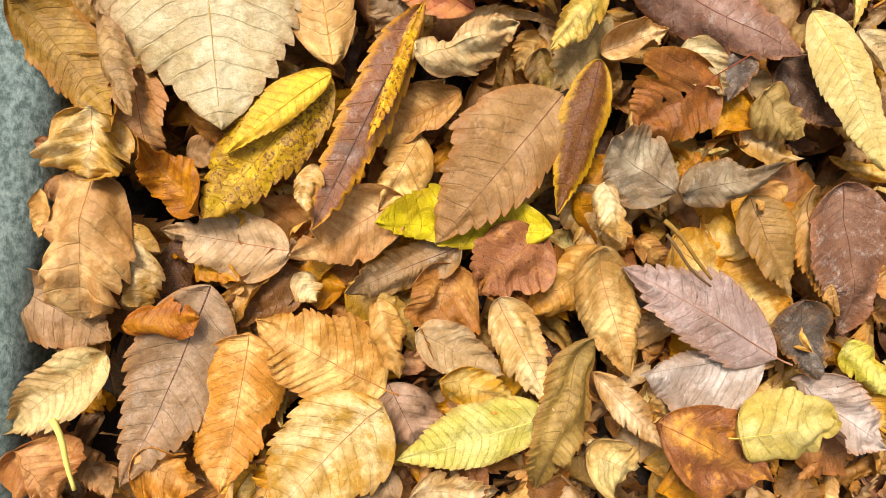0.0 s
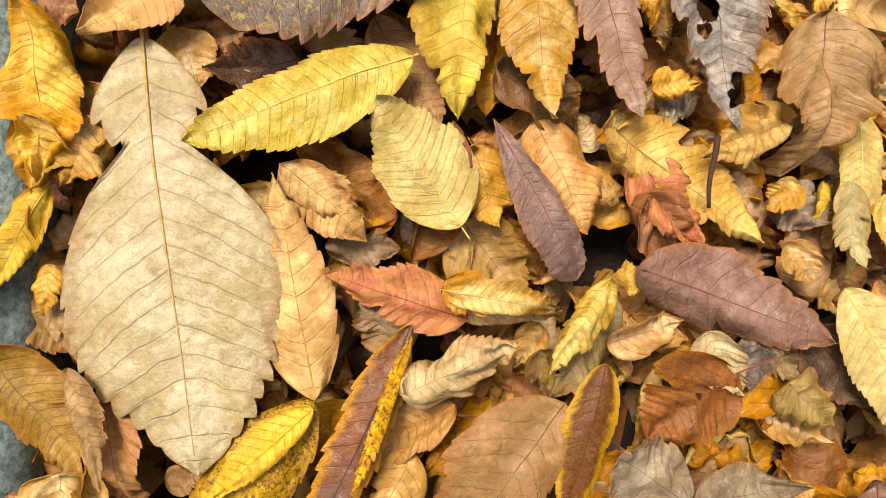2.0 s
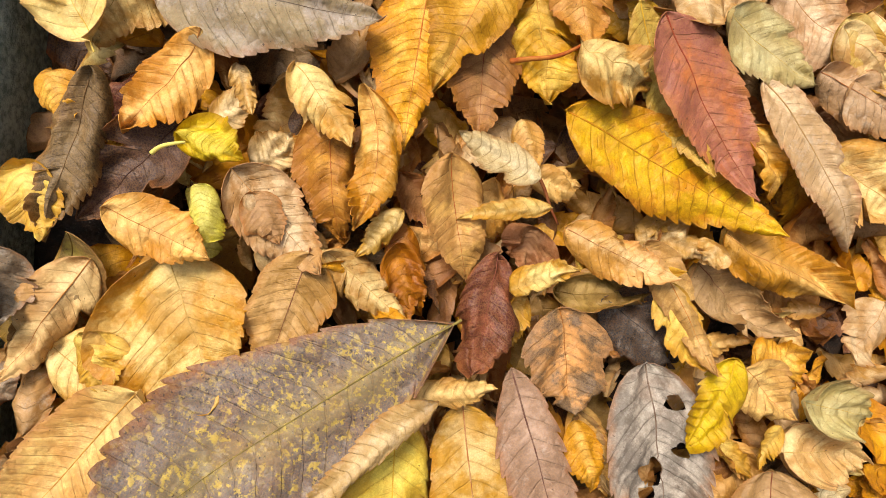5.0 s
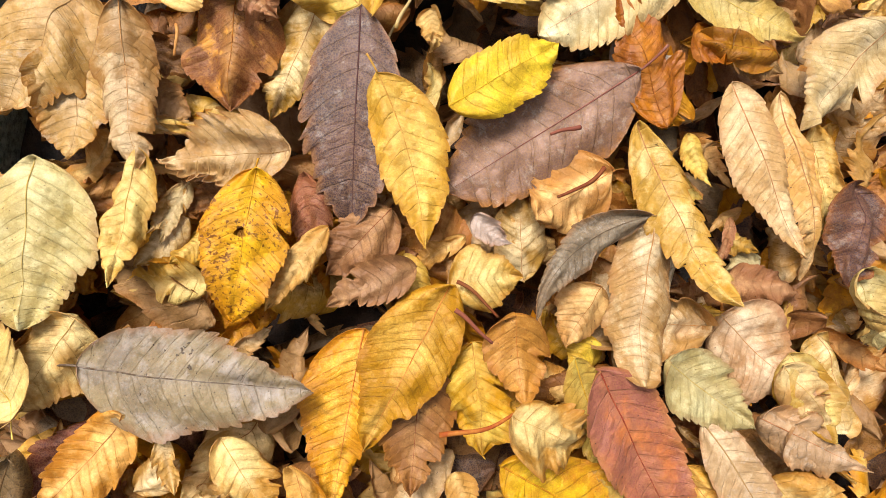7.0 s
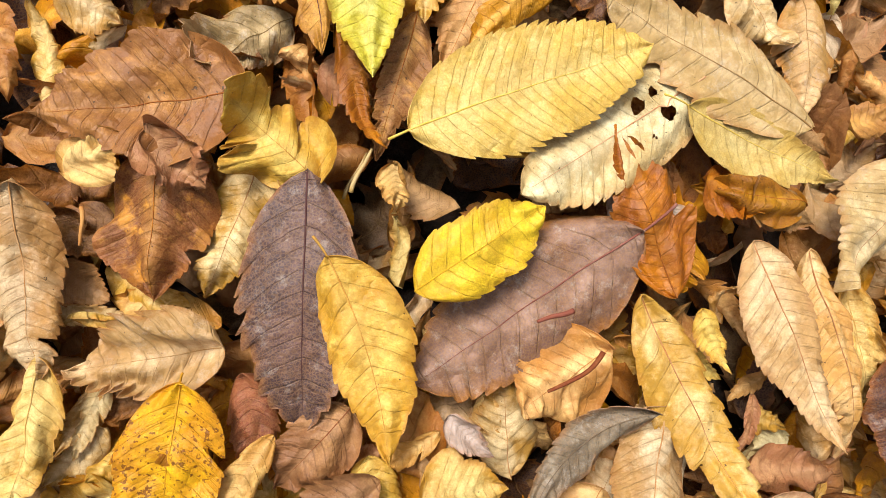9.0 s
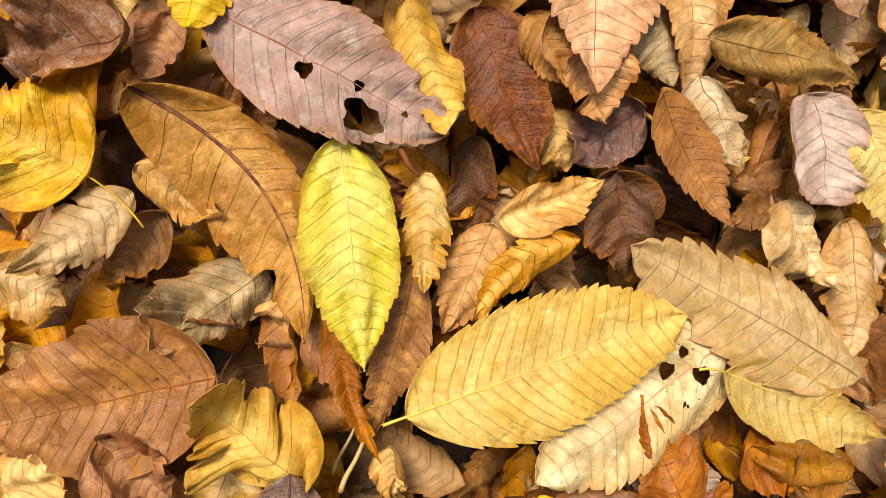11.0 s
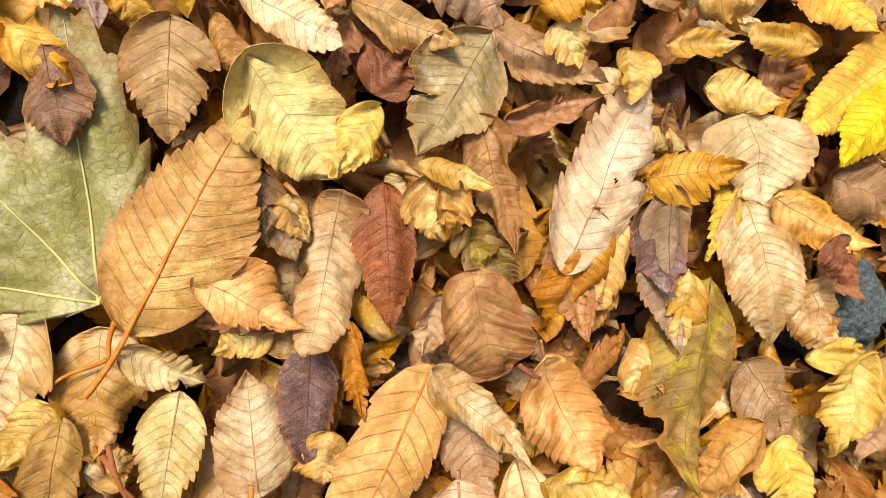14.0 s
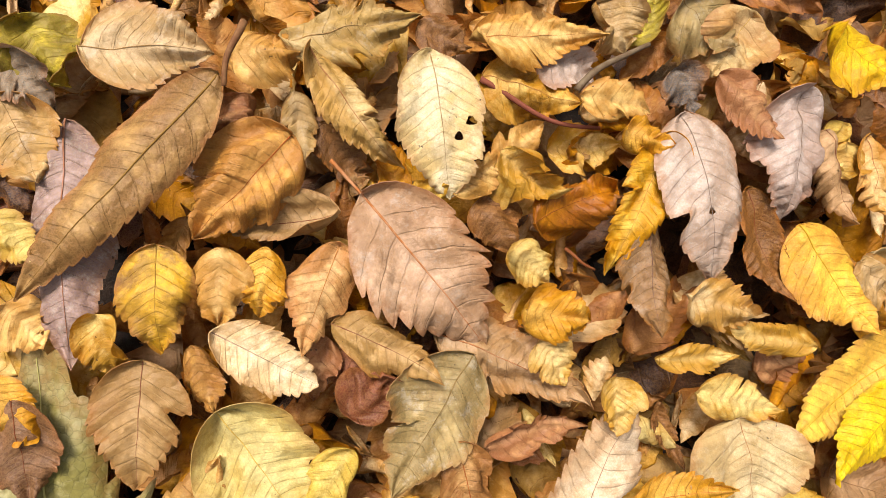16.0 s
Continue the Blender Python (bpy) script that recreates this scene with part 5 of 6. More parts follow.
leaf(0.1310, 0.5477, 0.0028, -164, 0.0810, 0.0169, "pt", a=-0.15, up=1.8, c=-30)
leaf(0.1502, 0.5361, -0.0017, -167, 0.0549, 0.0161, "yt", a=-0.07, up=-0.6)
leaf(-0.0337, 0.3722, 0.0037, -171, 0.0510, 0.0260, "og", a=0.05, up=0.6, c=-20, k=0.7)
scrap(-0.0100, 0.3190, 0.0096, -70, 0.0283, 0.0138, "yt", a=0.16, up=1.4, c=-40)
leaf(0.0128, 0.3438, 0.0100, -116, 0.0475, 0.0193, "pt", a=-0.10, up=0.0, c=-35)
scrap(-0.0505, 0.3454, -0.0024, -176, 0.0423, 0.0135, "og2", up=1.1, c=-50)
leaf(-0.0798, 0.3341, 0.0036, -133, 0.0427, 0.0168, "yt", a=-0.05, up=1.2, c=-28)
scrap(-0.0504, 0.3490, 0.0047, 135, 0.0251, 0.0114, "pt", up=-3.0, c=-40)
leaf(-0.1736, 0.3389, -0.0067, 166, 0.0541, 0.0256, "olb", a=0.04, up=-2.8, k=1.5)
leaf(-0.0827, 0.5042, 0.0111, 172, 0.0588, 0.0321, "yk", a=0.05, up=-2.1, sh="e", c=-10, k=0.4, teeth=13, h=[(.1,.4,.05)], p=.08)
leaf(-0.0462, 0.5718, 0.0053, 179, 0.0871, 0.0399, "pd", a=-0.07, up=-1.7, jag=1.5, sh="e", c=-10, k=0.4, teeth=11)
leaf(-0.0391, 0.5434, 0.0111, -163, 0.0700, 0.0296, "yg", a=0.13, up=-1.8, p=.12, s=-.05, c=-16, k=0.5, teeth=9)
leaf(-0.0110, 0.5325, 0.0112, -57, 0.0523, 0.0285, "ye", a=-0.06, up=-2.7, sh="e", teeth=9, c=-8, k=0.3)
leaf(0.0690, 0.5534, -0.0006, 124, 0.0954, 0.0494, "mr", up=-1.7, sh="e", teeth=11, k=0.4, c=-8, p=.15)
leaf(-0.0131, 0.5870, 0.0095, -70, 0.0868, 0.0423, "ly", up=0.6, sh="e", teeth=18, c=-6, k=0.45, jag=1.5, p=.1)
leaf(0.0932, 0.6095, 0.0024, 123, 0.0806, 0.0413, "ph", up=2.3, sh="e", teeth=14, c=-8, k=0.4, h=[(-.1,.2,.05), (.2,.3,.05), (.25,.2,.035), (-.35,.28,.02), (.05,.12,.02)])
leaf(0.0850, 0.5978, 0.0045, -112, 0.0646, 0.0239, "ly", a=-0.18, up=-0.9, p=.2, c=-15, k=0.4, teeth=12)
leaf(0.1374, 0.5939, 0.0046, 62, 0.0923, 0.0337, "bg", a=0.10, up=-0.8, sh="e", c=-14, k=0.6, teeth=11)
leaf(-0.0320, 0.6671, 0.0103, -174, 0.0655, 0.0283, "yl", up=-0.5, c=-10, k=0.4, teeth=13)
leaf(-0.0886, 0.6796, 0.0032, -146, 0.0842, 0.0297, "gv", a=-0.20, up=1.1, s=-.16, c=-22, k=0.5, thick=2.2, teeth=10)
leaf(-0.1009, 0.6563, 0.0034, 59, 0.0389, 0.0351, "yw", up=1.7, p=.55, c=-10, k=0.5, teeth=10)
leaf(-0.0675, 0.5993, 0.0025, 101, 0.0651, 0.0433, "og3", a=-0.06, up=2.6, c=-10, k=0.5, teeth=12)
leaf(-0.0681, 0.7035, 0.0105, -117, 0.0750, 0.0351, "mg", a=-0.05, up=-0.7, sh="e", c=-8, k=0.4, teeth=13, h=[(.2,.38,.05), (.0,.62,.03), (.55,.62,.09), (.7,.68,.06), (.1,.8,.02)])
leaf(0.0092, 0.7121, -0.0026, -160, 0.0552, 0.0269, "rd", up=1.2, c=-14, k=0.5, teeth=11)
scrap(-0.0128, 0.7079, 0.0103, -162, 0.0402, 0.0152, "yg", up=-1.0, c=-60, sh="e")
leaf(-0.0435, 0.5695, 0.0034, 49, 0.0356, 0.0283, "yg", a=-0.04, up=1.9, sh="r", k=1.2)
leaf(-0.0089, 0.6314, -0.0012, 164, 0.0560, 0.0153, "ob", a=0.14, up=-1.6, c=-20)
leaf(0.0143, 0.6435, -0.0027, 156, 0.0368, 0.0202, "gt", a=-0.03, up=2.2, k=0.6)
scrap(0.0394, 0.6395, 0.0040, 128, 0.0413, 0.0117, "gt", a=0.06, up=0.0, c=-50, s=.12, cor=3)
scrap(0.0157, 0.6443, 0.0036, -68, 0.0336, 0.0164, "go", a=-0.19, up=1.4, k=0.6)
scrap(0.0080, 0.6716, -0.0081, -178, 0.0325, 0.0195, "dk", a=-0.04, up=0.2, c=35)
leaf(0.0643, 0.6817, -0.0017, 126, 0.0336, 0.0233, "md", up=-1.1)
leaf(0.0659, 0.6853, 0.0040, -152, 0.0484, 0.0196, "og2", a=0.10, up=-0.0, c=-15, k=0.5, teeth=10)
leaf(0.0818, 0.6914, -0.0013, -154, 0.0315, 0.0273, "cr2", a=0.07, up=-2.7)
leaf(0.1213, 0.6866, 0.0049, -174, 0.0366, 0.0263, "gr3", a=-0.08, up=-2.7, sh="q", k=0.6)
leaf(0.1354, 0.6811, 0.0039, -162, 0.0447, 0.0258, "ly", a=0.09, up=0.2, c=-12, k=0.5)
leaf(0.0815, 0.7025, 0.0041, -100, 0.0585, 0.0194, "olg", a=0.05, up=-0.1, c=-15)
leaf(0.0543, 0.6598, -0.0026, -173, 0.0337, 0.0269, "dk", up=2.0, c=-28)
leaf(0.1131, 0.6513, -0.0012, -152, 0.0311, 0.0268, "ta", up=-2.9)
leaf(0.1383, 0.6458, -0.0021, 177, 0.0488, 0.0244, "bg", a=0.04, up=0.3)
scrap(-0.0906, 0.6610, -0.0020, -126, 0.0288, 0.0171, "go", up=-0.1)
scrap(-0.0901, 0.6523, 0.0038, 129, 0.0356, 0.0162, "bg", a=0.07, up=0.6, c=-40)
scrap(-0.0840, 0.6477, -0.0083, 145, 0.0284, 0.0193, "ru", up=1.4)
leaf(-0.0546, 0.6298, -0.0080, 126, 0.0359, 0.0261, "gg", a=-0.14, up=0.1)
leaf(-0.0895, 0.6964, 0.0039, 102, 0.0376, 0.0335, "mb", a=-0.15, up=0.4, k=1.3)
leaf(-0.0650, 0.7575, 0.0100, 173, 0.0622, 0.0207, "ye", a=0.10, up=-0.0, sh="q", teeth=12, c=-12, k=0.4, p=.12)
leaf(-0.0322, 0.7448, 0.0038, 137, 0.0405, 0.0185, "yo2", a=-0.06, up=0.7, c=-25, k=0.6)
scrap(0.0175, 0.7297, 0.0106, 119, 0.0465, 0.0093, "yg", a=0.04, up=-1.5, c=-20)
scrap(-0.0291, 0.7289, 0.0039, -56, 0.0298, 0.0181, "gt", up=0.3, c=-50, k=1.3)
leaf(0.0380, 0.8028, 0.0032, 152, 0.0874, 0.0322, "gt", a=-0.07, up=1.0, teeth=11, c=-8, k=0.4, thick=1.8)
leaf(0.0444, 0.7638, 0.0113, -180, 0.0815, 0.0442, "pb", a=0.09, up=-1.9, jag=1.3, teeth=14, c=-8, k=0.4, thick=1.6, p=.05)
leaf(0.0696, 0.7655, 0.0019, -173, 0.0811, 0.0294, "pt", a=0.16, up=2.9, c=-14, k=0.5)
leaf(0.0778, 0.8034, 0.0034, -154, 0.0479, 0.0319, "go", up=1.5, sh="e", p=.2, c=-14, k=0.5, thick=1.6)
leaf(0.0351, 0.8013, 0.0088, -131, 0.0500, 0.0171, "ta", up=2.7, c=-45)
leaf(0.0776, 0.7573, 0.0104, -101, 0.0338, 0.0210, "yt", a=-0.19, up=-1.2, cor=3, k=1.3)
leaf(0.1546, 0.8312, 0.0042, 165, 0.0831, 0.0369, "olb", a=-0.23, up=-0.3, c=-30, k=0.6, teeth=11)
leaf(0.1732, 0.7719, 0.0046, 127, 0.0463, 0.0235, "og", a=0.14, up=-1.4)
leaf(0.1302, 0.7508, 0.0050, -175, 0.0409, 0.0263, "mv", a=-0.03, up=-2.7, c=32)
leaf(0.1631, 0.7478, -0.0005, 176, 0.0611, 0.0309, "pt2", up=-2.9)
leaf(-0.0054, 0.8138, 0.0046, 176, 0.0419, 0.0206, "pd", a=-0.03, up=-1.5, sh="e", c=-18, k=0.4)
leaf(-0.0242, 0.7602, 0.0032, 4, 0.0446, 0.0311, "ta", a=-0.08, up=2.2, c=-14, k=0.6, p=.12, thick=1.5)
leaf(-0.0490, 0.7985, 0.0048, 170, 0.0440, 0.0221, "cr2", a=-0.05, up=-2.0, c=-10, k=0.5, thick=1.4)
leaf(-0.0760, 0.8206, -0.0024, 179, 0.0429, 0.0296, "ta", a=0.04, up=1.1, k=0.7)
scrap(-0.0877, 0.7972, 0.0043, 144, 0.0233, 0.0199, "yt", a=0.04, up=-1.5)
leaf(-0.1003, 0.8302, -0.0010, 167, 0.0445, 0.0342, "ta", a=0.06, up=-2.6, sh="e", k=0.6)
leaf(-0.0845, 0.7932, 0.0048, 171, 0.0516, 0.0192, "ol", a=-0.06, up=-1.8, c=-18, k=0.6)
leaf(-0.1261, 0.7844, 0.0034, -151, 0.0618, 0.0326, "og", a=0.06, up=1.1, c=-12, k=0.5, teeth=11)
leaf(-0.0740, 0.7666, -0.0020, 156, 0.0638, 0.0219, "pr", a=0.05, up=0.0, c=-20)
leaf(-0.0637, 0.8188, 0.0098, -27, 0.0860, 0.0425, "gt", a=-0.07, up=0.3, teeth=14, c=-8, k=0.3, thick=2.2, p=.28)
leaf(-0.0898, 0.9143, 0.0041, -169, 0.0333, 0.0228, "ru", up=-0.3, sh="e", c=-20)
leaf(-0.0506, 0.9269, 0.0045, 177, 0.0435, 0.0291, "pk", a=0.04, up=-1.4, jag=1.6, c=-10, k=0.5)
leaf(-0.0253, 0.9103, 0.0100, -144, 0.0494, 0.0351, "ly2", up=-0.1, sh="e", c=-14, k=0.7, jag=1.3)
scrap(0.0191, 0.8960, 0.0093, 149, 0.0316, 0.0187, "ly", a=-0.22, up=2.5, c=-25)
leaf(-0.0421, 0.8372, 0.0106, -122, 0.0384, 0.0207, "go", a=0.38, up=-1.8, c=-30)
leaf(0.0057, 0.8666, 0.0033, 169, 0.0569, 0.0185, "pt", up=1.4, c=-70, sh="q", cor=.5)
leaf(0.0216, 0.8697, 0.0047, -179, 0.0542, 0.0230, "rb", a=-0.04, up=-1.5, c=-14, k=0.5, teeth=11)
leaf(0.0508, 0.8371, 0.0107, -169, 0.0417, 0.0297, "or", up=-1.8, cor=6, sh="q")
scrap(0.0469, 0.8729, 0.0042, 179, 0.0244, 0.0193, "go", up=-1.1)
scrap(0.0336, 0.8766, 0.0106, -109, 0.0286, 0.0107, "yt", up=-2.4, c=-30)
leaf(0.0633, 0.9270, 0.0027, 149, 0.0573, 0.0317, "gg", a=-0.04, up=2.6, f=-12, k=0.6)
leaf(0.0881, 0.8349, 0.0106, -25, 0.0830, 0.0354, "cp", a=-0.09, up=-0.8, sh="e", c=-8, k=0.4, teeth=12, h=[(.35,.45,.02)])
leaf(0.1031, 0.8578, 0.0049, 159, 0.0520, 0.0217, "og", a=-0.06, up=-1.9, c=-50, k=1.4)
scrap(0.1150, 0.8555, 0.0051, 160, 0.0409, 0.0141, "go", a=-0.03, up=-3.0, c=-60)
leaf(0.1346, 0.8689, 0.0055, -179, 0.0665, 0.0229, "mv", a=-0.17, up=-2.6, c=-25, k=0.6)
leaf(0.1746, 0.8996, 0.0046, -174, 0.0392, 0.0468, "cr2", a=-0.03, up=-1.7, k=0.6)
leaf(0.1704, 0.8690, 0.0043, -169, 0.0689, 0.0406, "ta", up=-0.5, k=0.7, c=-10)
leaf(0.1780, 0.8636, 0.0097, -117, 0.0487, 0.0194, "go", a=-0.17, up=0.6, c=-14)
leaf(0.1222, 0.8709, 0.0089, -84, 0.0422, 0.0188, "gt", a=-0.18, up=2.9, c=-35)
scrap(0.1682, 0.8760, 0.0031, 155, 0.0419, 0.0121, "ye", a=0.08, up=2.3, c=-25)
leaf(0.2582, 0.9311, 0.0050, 123, 0.0758, 0.0308, "yb", a=0.04, up=-1.5, c=-12, k=0.5)
leaf(0.2480, 0.9131, 0.0097, 133, 0.0558, 0.0261, "ye", up=0.7, c=-12, k=0.5)
leaf(0.2037, 0.9783, 0.0028, -148, 0.0541, 0.0377, "yb", up=2.5, c=-20, k=0.6)
leaf(-0.0269, 1.0233, 0.0121, 140, 0.0998, 0.0266, "olg", a=-0.05, up=-2.4, c=-40, k=0.5, cor=1.5, teeth=14)
leaf(-0.0809, 1.0098, -0.0036, -176, 0.0866, 0.0324, "mg", up=2.1, k=0.6)
leaf(-0.0030, 1.0063, 0.0043, 139, 0.0504, 0.0368, "og", a=-0.11, up=-0.6, c=-30, cor=2, k=0.7)
leaf(0.0143, 0.9774, -0.0026, 97, 0.0440, 0.0187, "pr", a=-0.27, up=1.7)
leaf(0.0221, 0.9856, 0.0047, -140, 0.0745, 0.0441, "pt2", up=-1.1, jag=2, c=-8, k=0.5, teeth=8, thick=1.7, p=.25)
leaf(0.0465, 1.0397, 0.0096, -173, 0.0554, 0.0320, "wy", up=0.8, sh="e", c=-8, k=0.4, h=[(-.7,.4,.05), (-.35,.55,.04)])
leaf(-0.0076, 1.0402, 0.0040, -75, 0.0518, 0.0236, "bg", a=-0.13, up=0.0, c=-28)
leaf(0.0024, 1.0362, 0.0051, -143, 0.0529, 0.0166, "pt", a=-0.08, up=-2.4, c=-25)
scrap(-0.0261, 1.0335, 0.0036, -82, 0.0268, 0.0224, "go", a=-0.18, up=1.6, c=-20)
leaf(-0.0737, 1.0326, 0.0033, -87, 0.0421, 0.0328, "bg", a=0.10, up=1.9, c=-12, k=0.5)
leaf(-0.0967, 1.0445, -0.0020, -143, 0.0293, 0.0296, "yo2", up=-0.1)
leaf(0.1484, 1.0212, 0.0104, -169, 0.0692, 0.0380, "gr3", a=-0.04, up=-0.7, c=-8, k=0.4, teeth=11, h=[(0,.57,.035)])
leaf(0.1351, 0.9835, 0.0028, -178, 0.0503, 0.0230, "mv", a=-0.06, up=2.7)
leaf(0.2029, 1.0331, 0.0044, 175, 0.0566, 0.0266, "gr3", a=-0.06, up=-0.8)
scrap(0.0801, 0.9434, 0.0094, -99, 0.0290, 0.0214, "gt", a=0.04, up=2.3, k=1.4)
scrap(0.0902, 0.9329, 0.0041, -153, 0.0206, 0.0185, "pt", up=-0.5)
scrap(0.1350, 0.9239, 0.0102, -87, 0.0322, 0.0124, "yt", up=-0.8)
scrap(0.1461, 0.9497, 0.0102, -107, 0.0317, 0.0208, "ta", a=-0.07, up=-0.8)
scrap(0.2080, 0.9284, 0.0050, 82, 0.0453, 0.0135, "yt", up=-2.6)
scrap(0.1551, 0.9100, 0.0044, -101, 0.0341, 0.0183, "yt", up=-1.3, cor=2)
leaf(0.1877, 1.0685, -0.0015, 146, 0.0322, 0.0331, "yt", up=-1.6)
scrap(0.1642, 1.0382, 0.0108, -136, 0.0368, 0.0176, "or", a=-0.06, up=-2.6, c=-40)
leaf(0.2171, 1.0610, 0.0099, -132, 0.0348, 0.0365, "yb", up=0.2)
leaf(-0.0479, 0.9660, 0.0041, -177, 0.0374, 0.0266, "ym", a=-0.05, up=-0.3, c=-12, k=0.6)
scrap(-0.0268, 0.9654, 0.0047, 180, 0.0273, 0.0191, "go", up=-2.8)
scrap(-0.0112, 0.9656, 0.0045, 174, 0.0251, 0.0140, "gt", a=-0.06, up=-2.1)
leaf(0.0143, 0.9680, 0.0031, 161, 0.0416, 0.0187, "go", up=2.5, c=-60)
scrap(-0.0661, 0.9421, 0.0044, -163, 0.0209, 0.0198, "yt", up=-2.2)
leaf(-0.0282, 0.9365, 0.0103, -118, 0.0402, 0.0194, "cp", a=-0.04, up=-0.8, sh="e", c=-14, k=0.5)
leaf(0.0119, 0.9393, 0.0030, -116, 0.0443, 0.0157, "pk", a=-0.05, up=2.7, c=-60)
leaf(0.0518, 0.9350, -0.0008, -113, 0.0610, 0.0261, "pt2", a=0.05, up=-2.3)
scrap(0.0694, 0.9869, -0.0019, -156, 0.0229, 0.0228, "ru", up=-0.5)
leaf(0.0856, 0.9770, 0.0034, -67, 0.0390, 0.0233, "og2", a=-0.19, up=1.8)
leaf(0.1435, 1.0111, 0.0055, 155, 0.0594, 0.0206, "yg", a=-0.05, up=-2.9, c=-15)
scrap(0.0728, 1.0021, 0.0106, -127, 0.0285, 0.0223, "yt", up=-2.6, k=1.5)
scrap(0.0548, 0.9869, 0.0033, -56, 0.0302, 0.0129, "go", a=-0.07, up=2.6)
scrap(0.1041, 1.0249, 0.0097, -95, 0.0317, 0.0130, "go", up=1.1, c=-35)
leaf(0.0634, 1.0484, 0.0046, -85, 0.0496, 0.0220, "go", a=-0.11, up=-1.4, c=-25)
leaf(0.0694, 1.0359, -0.0020, -109, 0.0380, 0.0288, "go", up=-0.1)
leaf(0.1850, 0.9952, -0.0013, -166, 0.0504, 0.0208, "ru", a=-0.08, up=-1.5)
leaf(-0.1563, 0.5729, -0.0031, 155, 0.0551, 0.0410, "bg", a=-0.03, up=2.4, k=0.6)
leaf(-0.1553, 0.5552, -0.0032, -177, 0.0498, 0.0312, "bg", up=2.7, cor=2, k=0.6)
leaf(-0.1362, 0.5657, 0.0054, -174, 0.0635, 0.0196, "ta", up=-2.6, c=-55, sh="e")
leaf(-0.1288, 0.5111, 0.0039, 173, 0.0515, 0.0161, "yt", a=0.06, up=0.1, c=-60)
leaf(-0.0953, 0.5781, -0.0012, 179, 0.0494, 0.0369, "yr", up=-1.9, k=0.7)
leaf(-0.0621, 0.5789, -0.0077, 159, 0.0537, 0.0228, "ta", up=-0.6)
leaf(-0.0719, 0.5134, 0.0034, 98, 0.0481, 0.0295, "bg", a=-0.09, up=1.4, k=1.2, jag=2)
scrap(-0.0661, 0.5052, -0.0024, -170, 0.0338, 0.0197, "rb", a=-0.07, up=1.3, c=-20)
leaf(-0.0317, 0.4926, -0.0014, 138, 0.0367, 0.0255, "re2", up=-1.9, k=0.7)
scrap(-0.0568, 0.4844, 0.0043, 147, 0.0398, 0.0125, "go", a=-0.07, up=-1.0, c=-25)
scrap(-0.0212, 0.4690, 0.0042, 114, 0.0387, 0.0173, "re2", a=-0.18, up=-0.4, c=-15)
leaf(0.0815, 0.5303, 0.0044, 20, 0.0644, 0.0258, "og2", a=-0.16, up=-0.7, c=-22)
leaf(0.1819, 0.5789, 0.0034, 139, 0.0596, 0.0316, "cr2", a=-0.13, up=1.1, c=-28, jag=1.5)
leaf(0.1731, 0.5107, 0.0033, 168, 0.0439, 0.0250, "pd", a=-0.07, up=1.7, c=-40)
leaf(0.1324, 0.5647, 0.0043, 84, 0.0402, 0.0188, "ob", a=0.06, up=-1.0, c=-45)
scrap(-0.0074, 0.4638, 0.0041, -84, 0.0285, 0.0235, "yt", up=-0.4)
leaf(0.0563, 0.4635, -0.0013, 148, 0.0289, 0.0236, "go", a=-0.06, up=-2.6, k=0.6)
leaf(0.1683, 0.4737, 0.0043, -157, 0.0375, 0.0259, "ps", a=0.05, up=-0.8)
leaf(0.1342, 0.4324, 0.0032, -140, 0.0349, 0.0230, "yt", a=0.12, up=2.7, c=-45)
leaf(0.1223, 0.4113, 0.0040, -114, 0.0546, 0.0233, "pt2", a=-0.12, up=0.0)
scrap(-0.0677, 0.8137, 0.0039, -117, 0.0284, 0.0149, "cr2", a=-0.12, up=0.3)
scrap(-0.0131, 0.8208, -0.0022, 87, 0.0340, 0.0145, "or", a=-0.18, up=0.6)
scrap(-0.0187, 0.8172, -0.0021, 109, 0.0214, 0.0152, "yt", a=-0.12, up=0.4)
scrap(0.0077, 0.8201, 0.0034, -174, 0.0354, 0.0094, "og2", up=1.8, c=-40)
scrap(-0.0005, 0.7825, 0.0043, 172, 0.0205, 0.0170, "go", a=-0.11, up=-1.4)
leaf(-0.0404, 0.7819, -0.0075, -171, 0.0485, 0.0362, "pt", up=-1.1, k=0.6)
scrap(0.0443, 0.8292, 0.0035, 154, 0.0255, 0.0174, "pk", up=2.3)
leaf(0.0502, 0.7897, -0.0020, -169, 0.0413, 0.0261, "pt2", up=-0.0, k=0.6)
scrap(0.1223, 0.8078, -0.0026, 178, 0.0234, 0.0270, "go", up=2.8, sh="r")
scrap(0.1422, 0.8353, 0.0047, 172, 0.0368, 0.0181, "yt", a=0.08, up=-2.2, c=-20)
leaf(0.1313, 0.8634, 0.0034, 178, 0.0390, 0.0249, "md", a=0.04, up=1.7, c=-15)
leaf(0.0959, 0.8585, 0.0041, -180, 0.0496, 0.0207, "or", a=-0.14, up=-0.2, c=-40)
scrap(0.0358, 0.8723, 0.0040, -164, 0.0262, 0.0236, "go", up=-0.2)
scrap(0.0529, 0.8554, -0.0024, -156, 0.0198, 0.0187, "olb", up=2.3)
scrap(-0.0214, 0.8608, 0.0044, -146, 0.0219, 0.0164, "mv", a=0.05, up=-2.2)
scrap(-0.1117, 0.8336, -0.0020, 174, 0.0306, 0.0138, "yg", a=-0.06, up=0.1, c=-30)
scrap(-0.0801, 0.7733, -0.0018, -80, 0.0156, 0.0186, "ta", a=-0.06, up=-1.5)
scrap(-0.0642, 0.7578, 0.0041, 78, 0.0126, 0.0060, "gr3", up=-0.9)
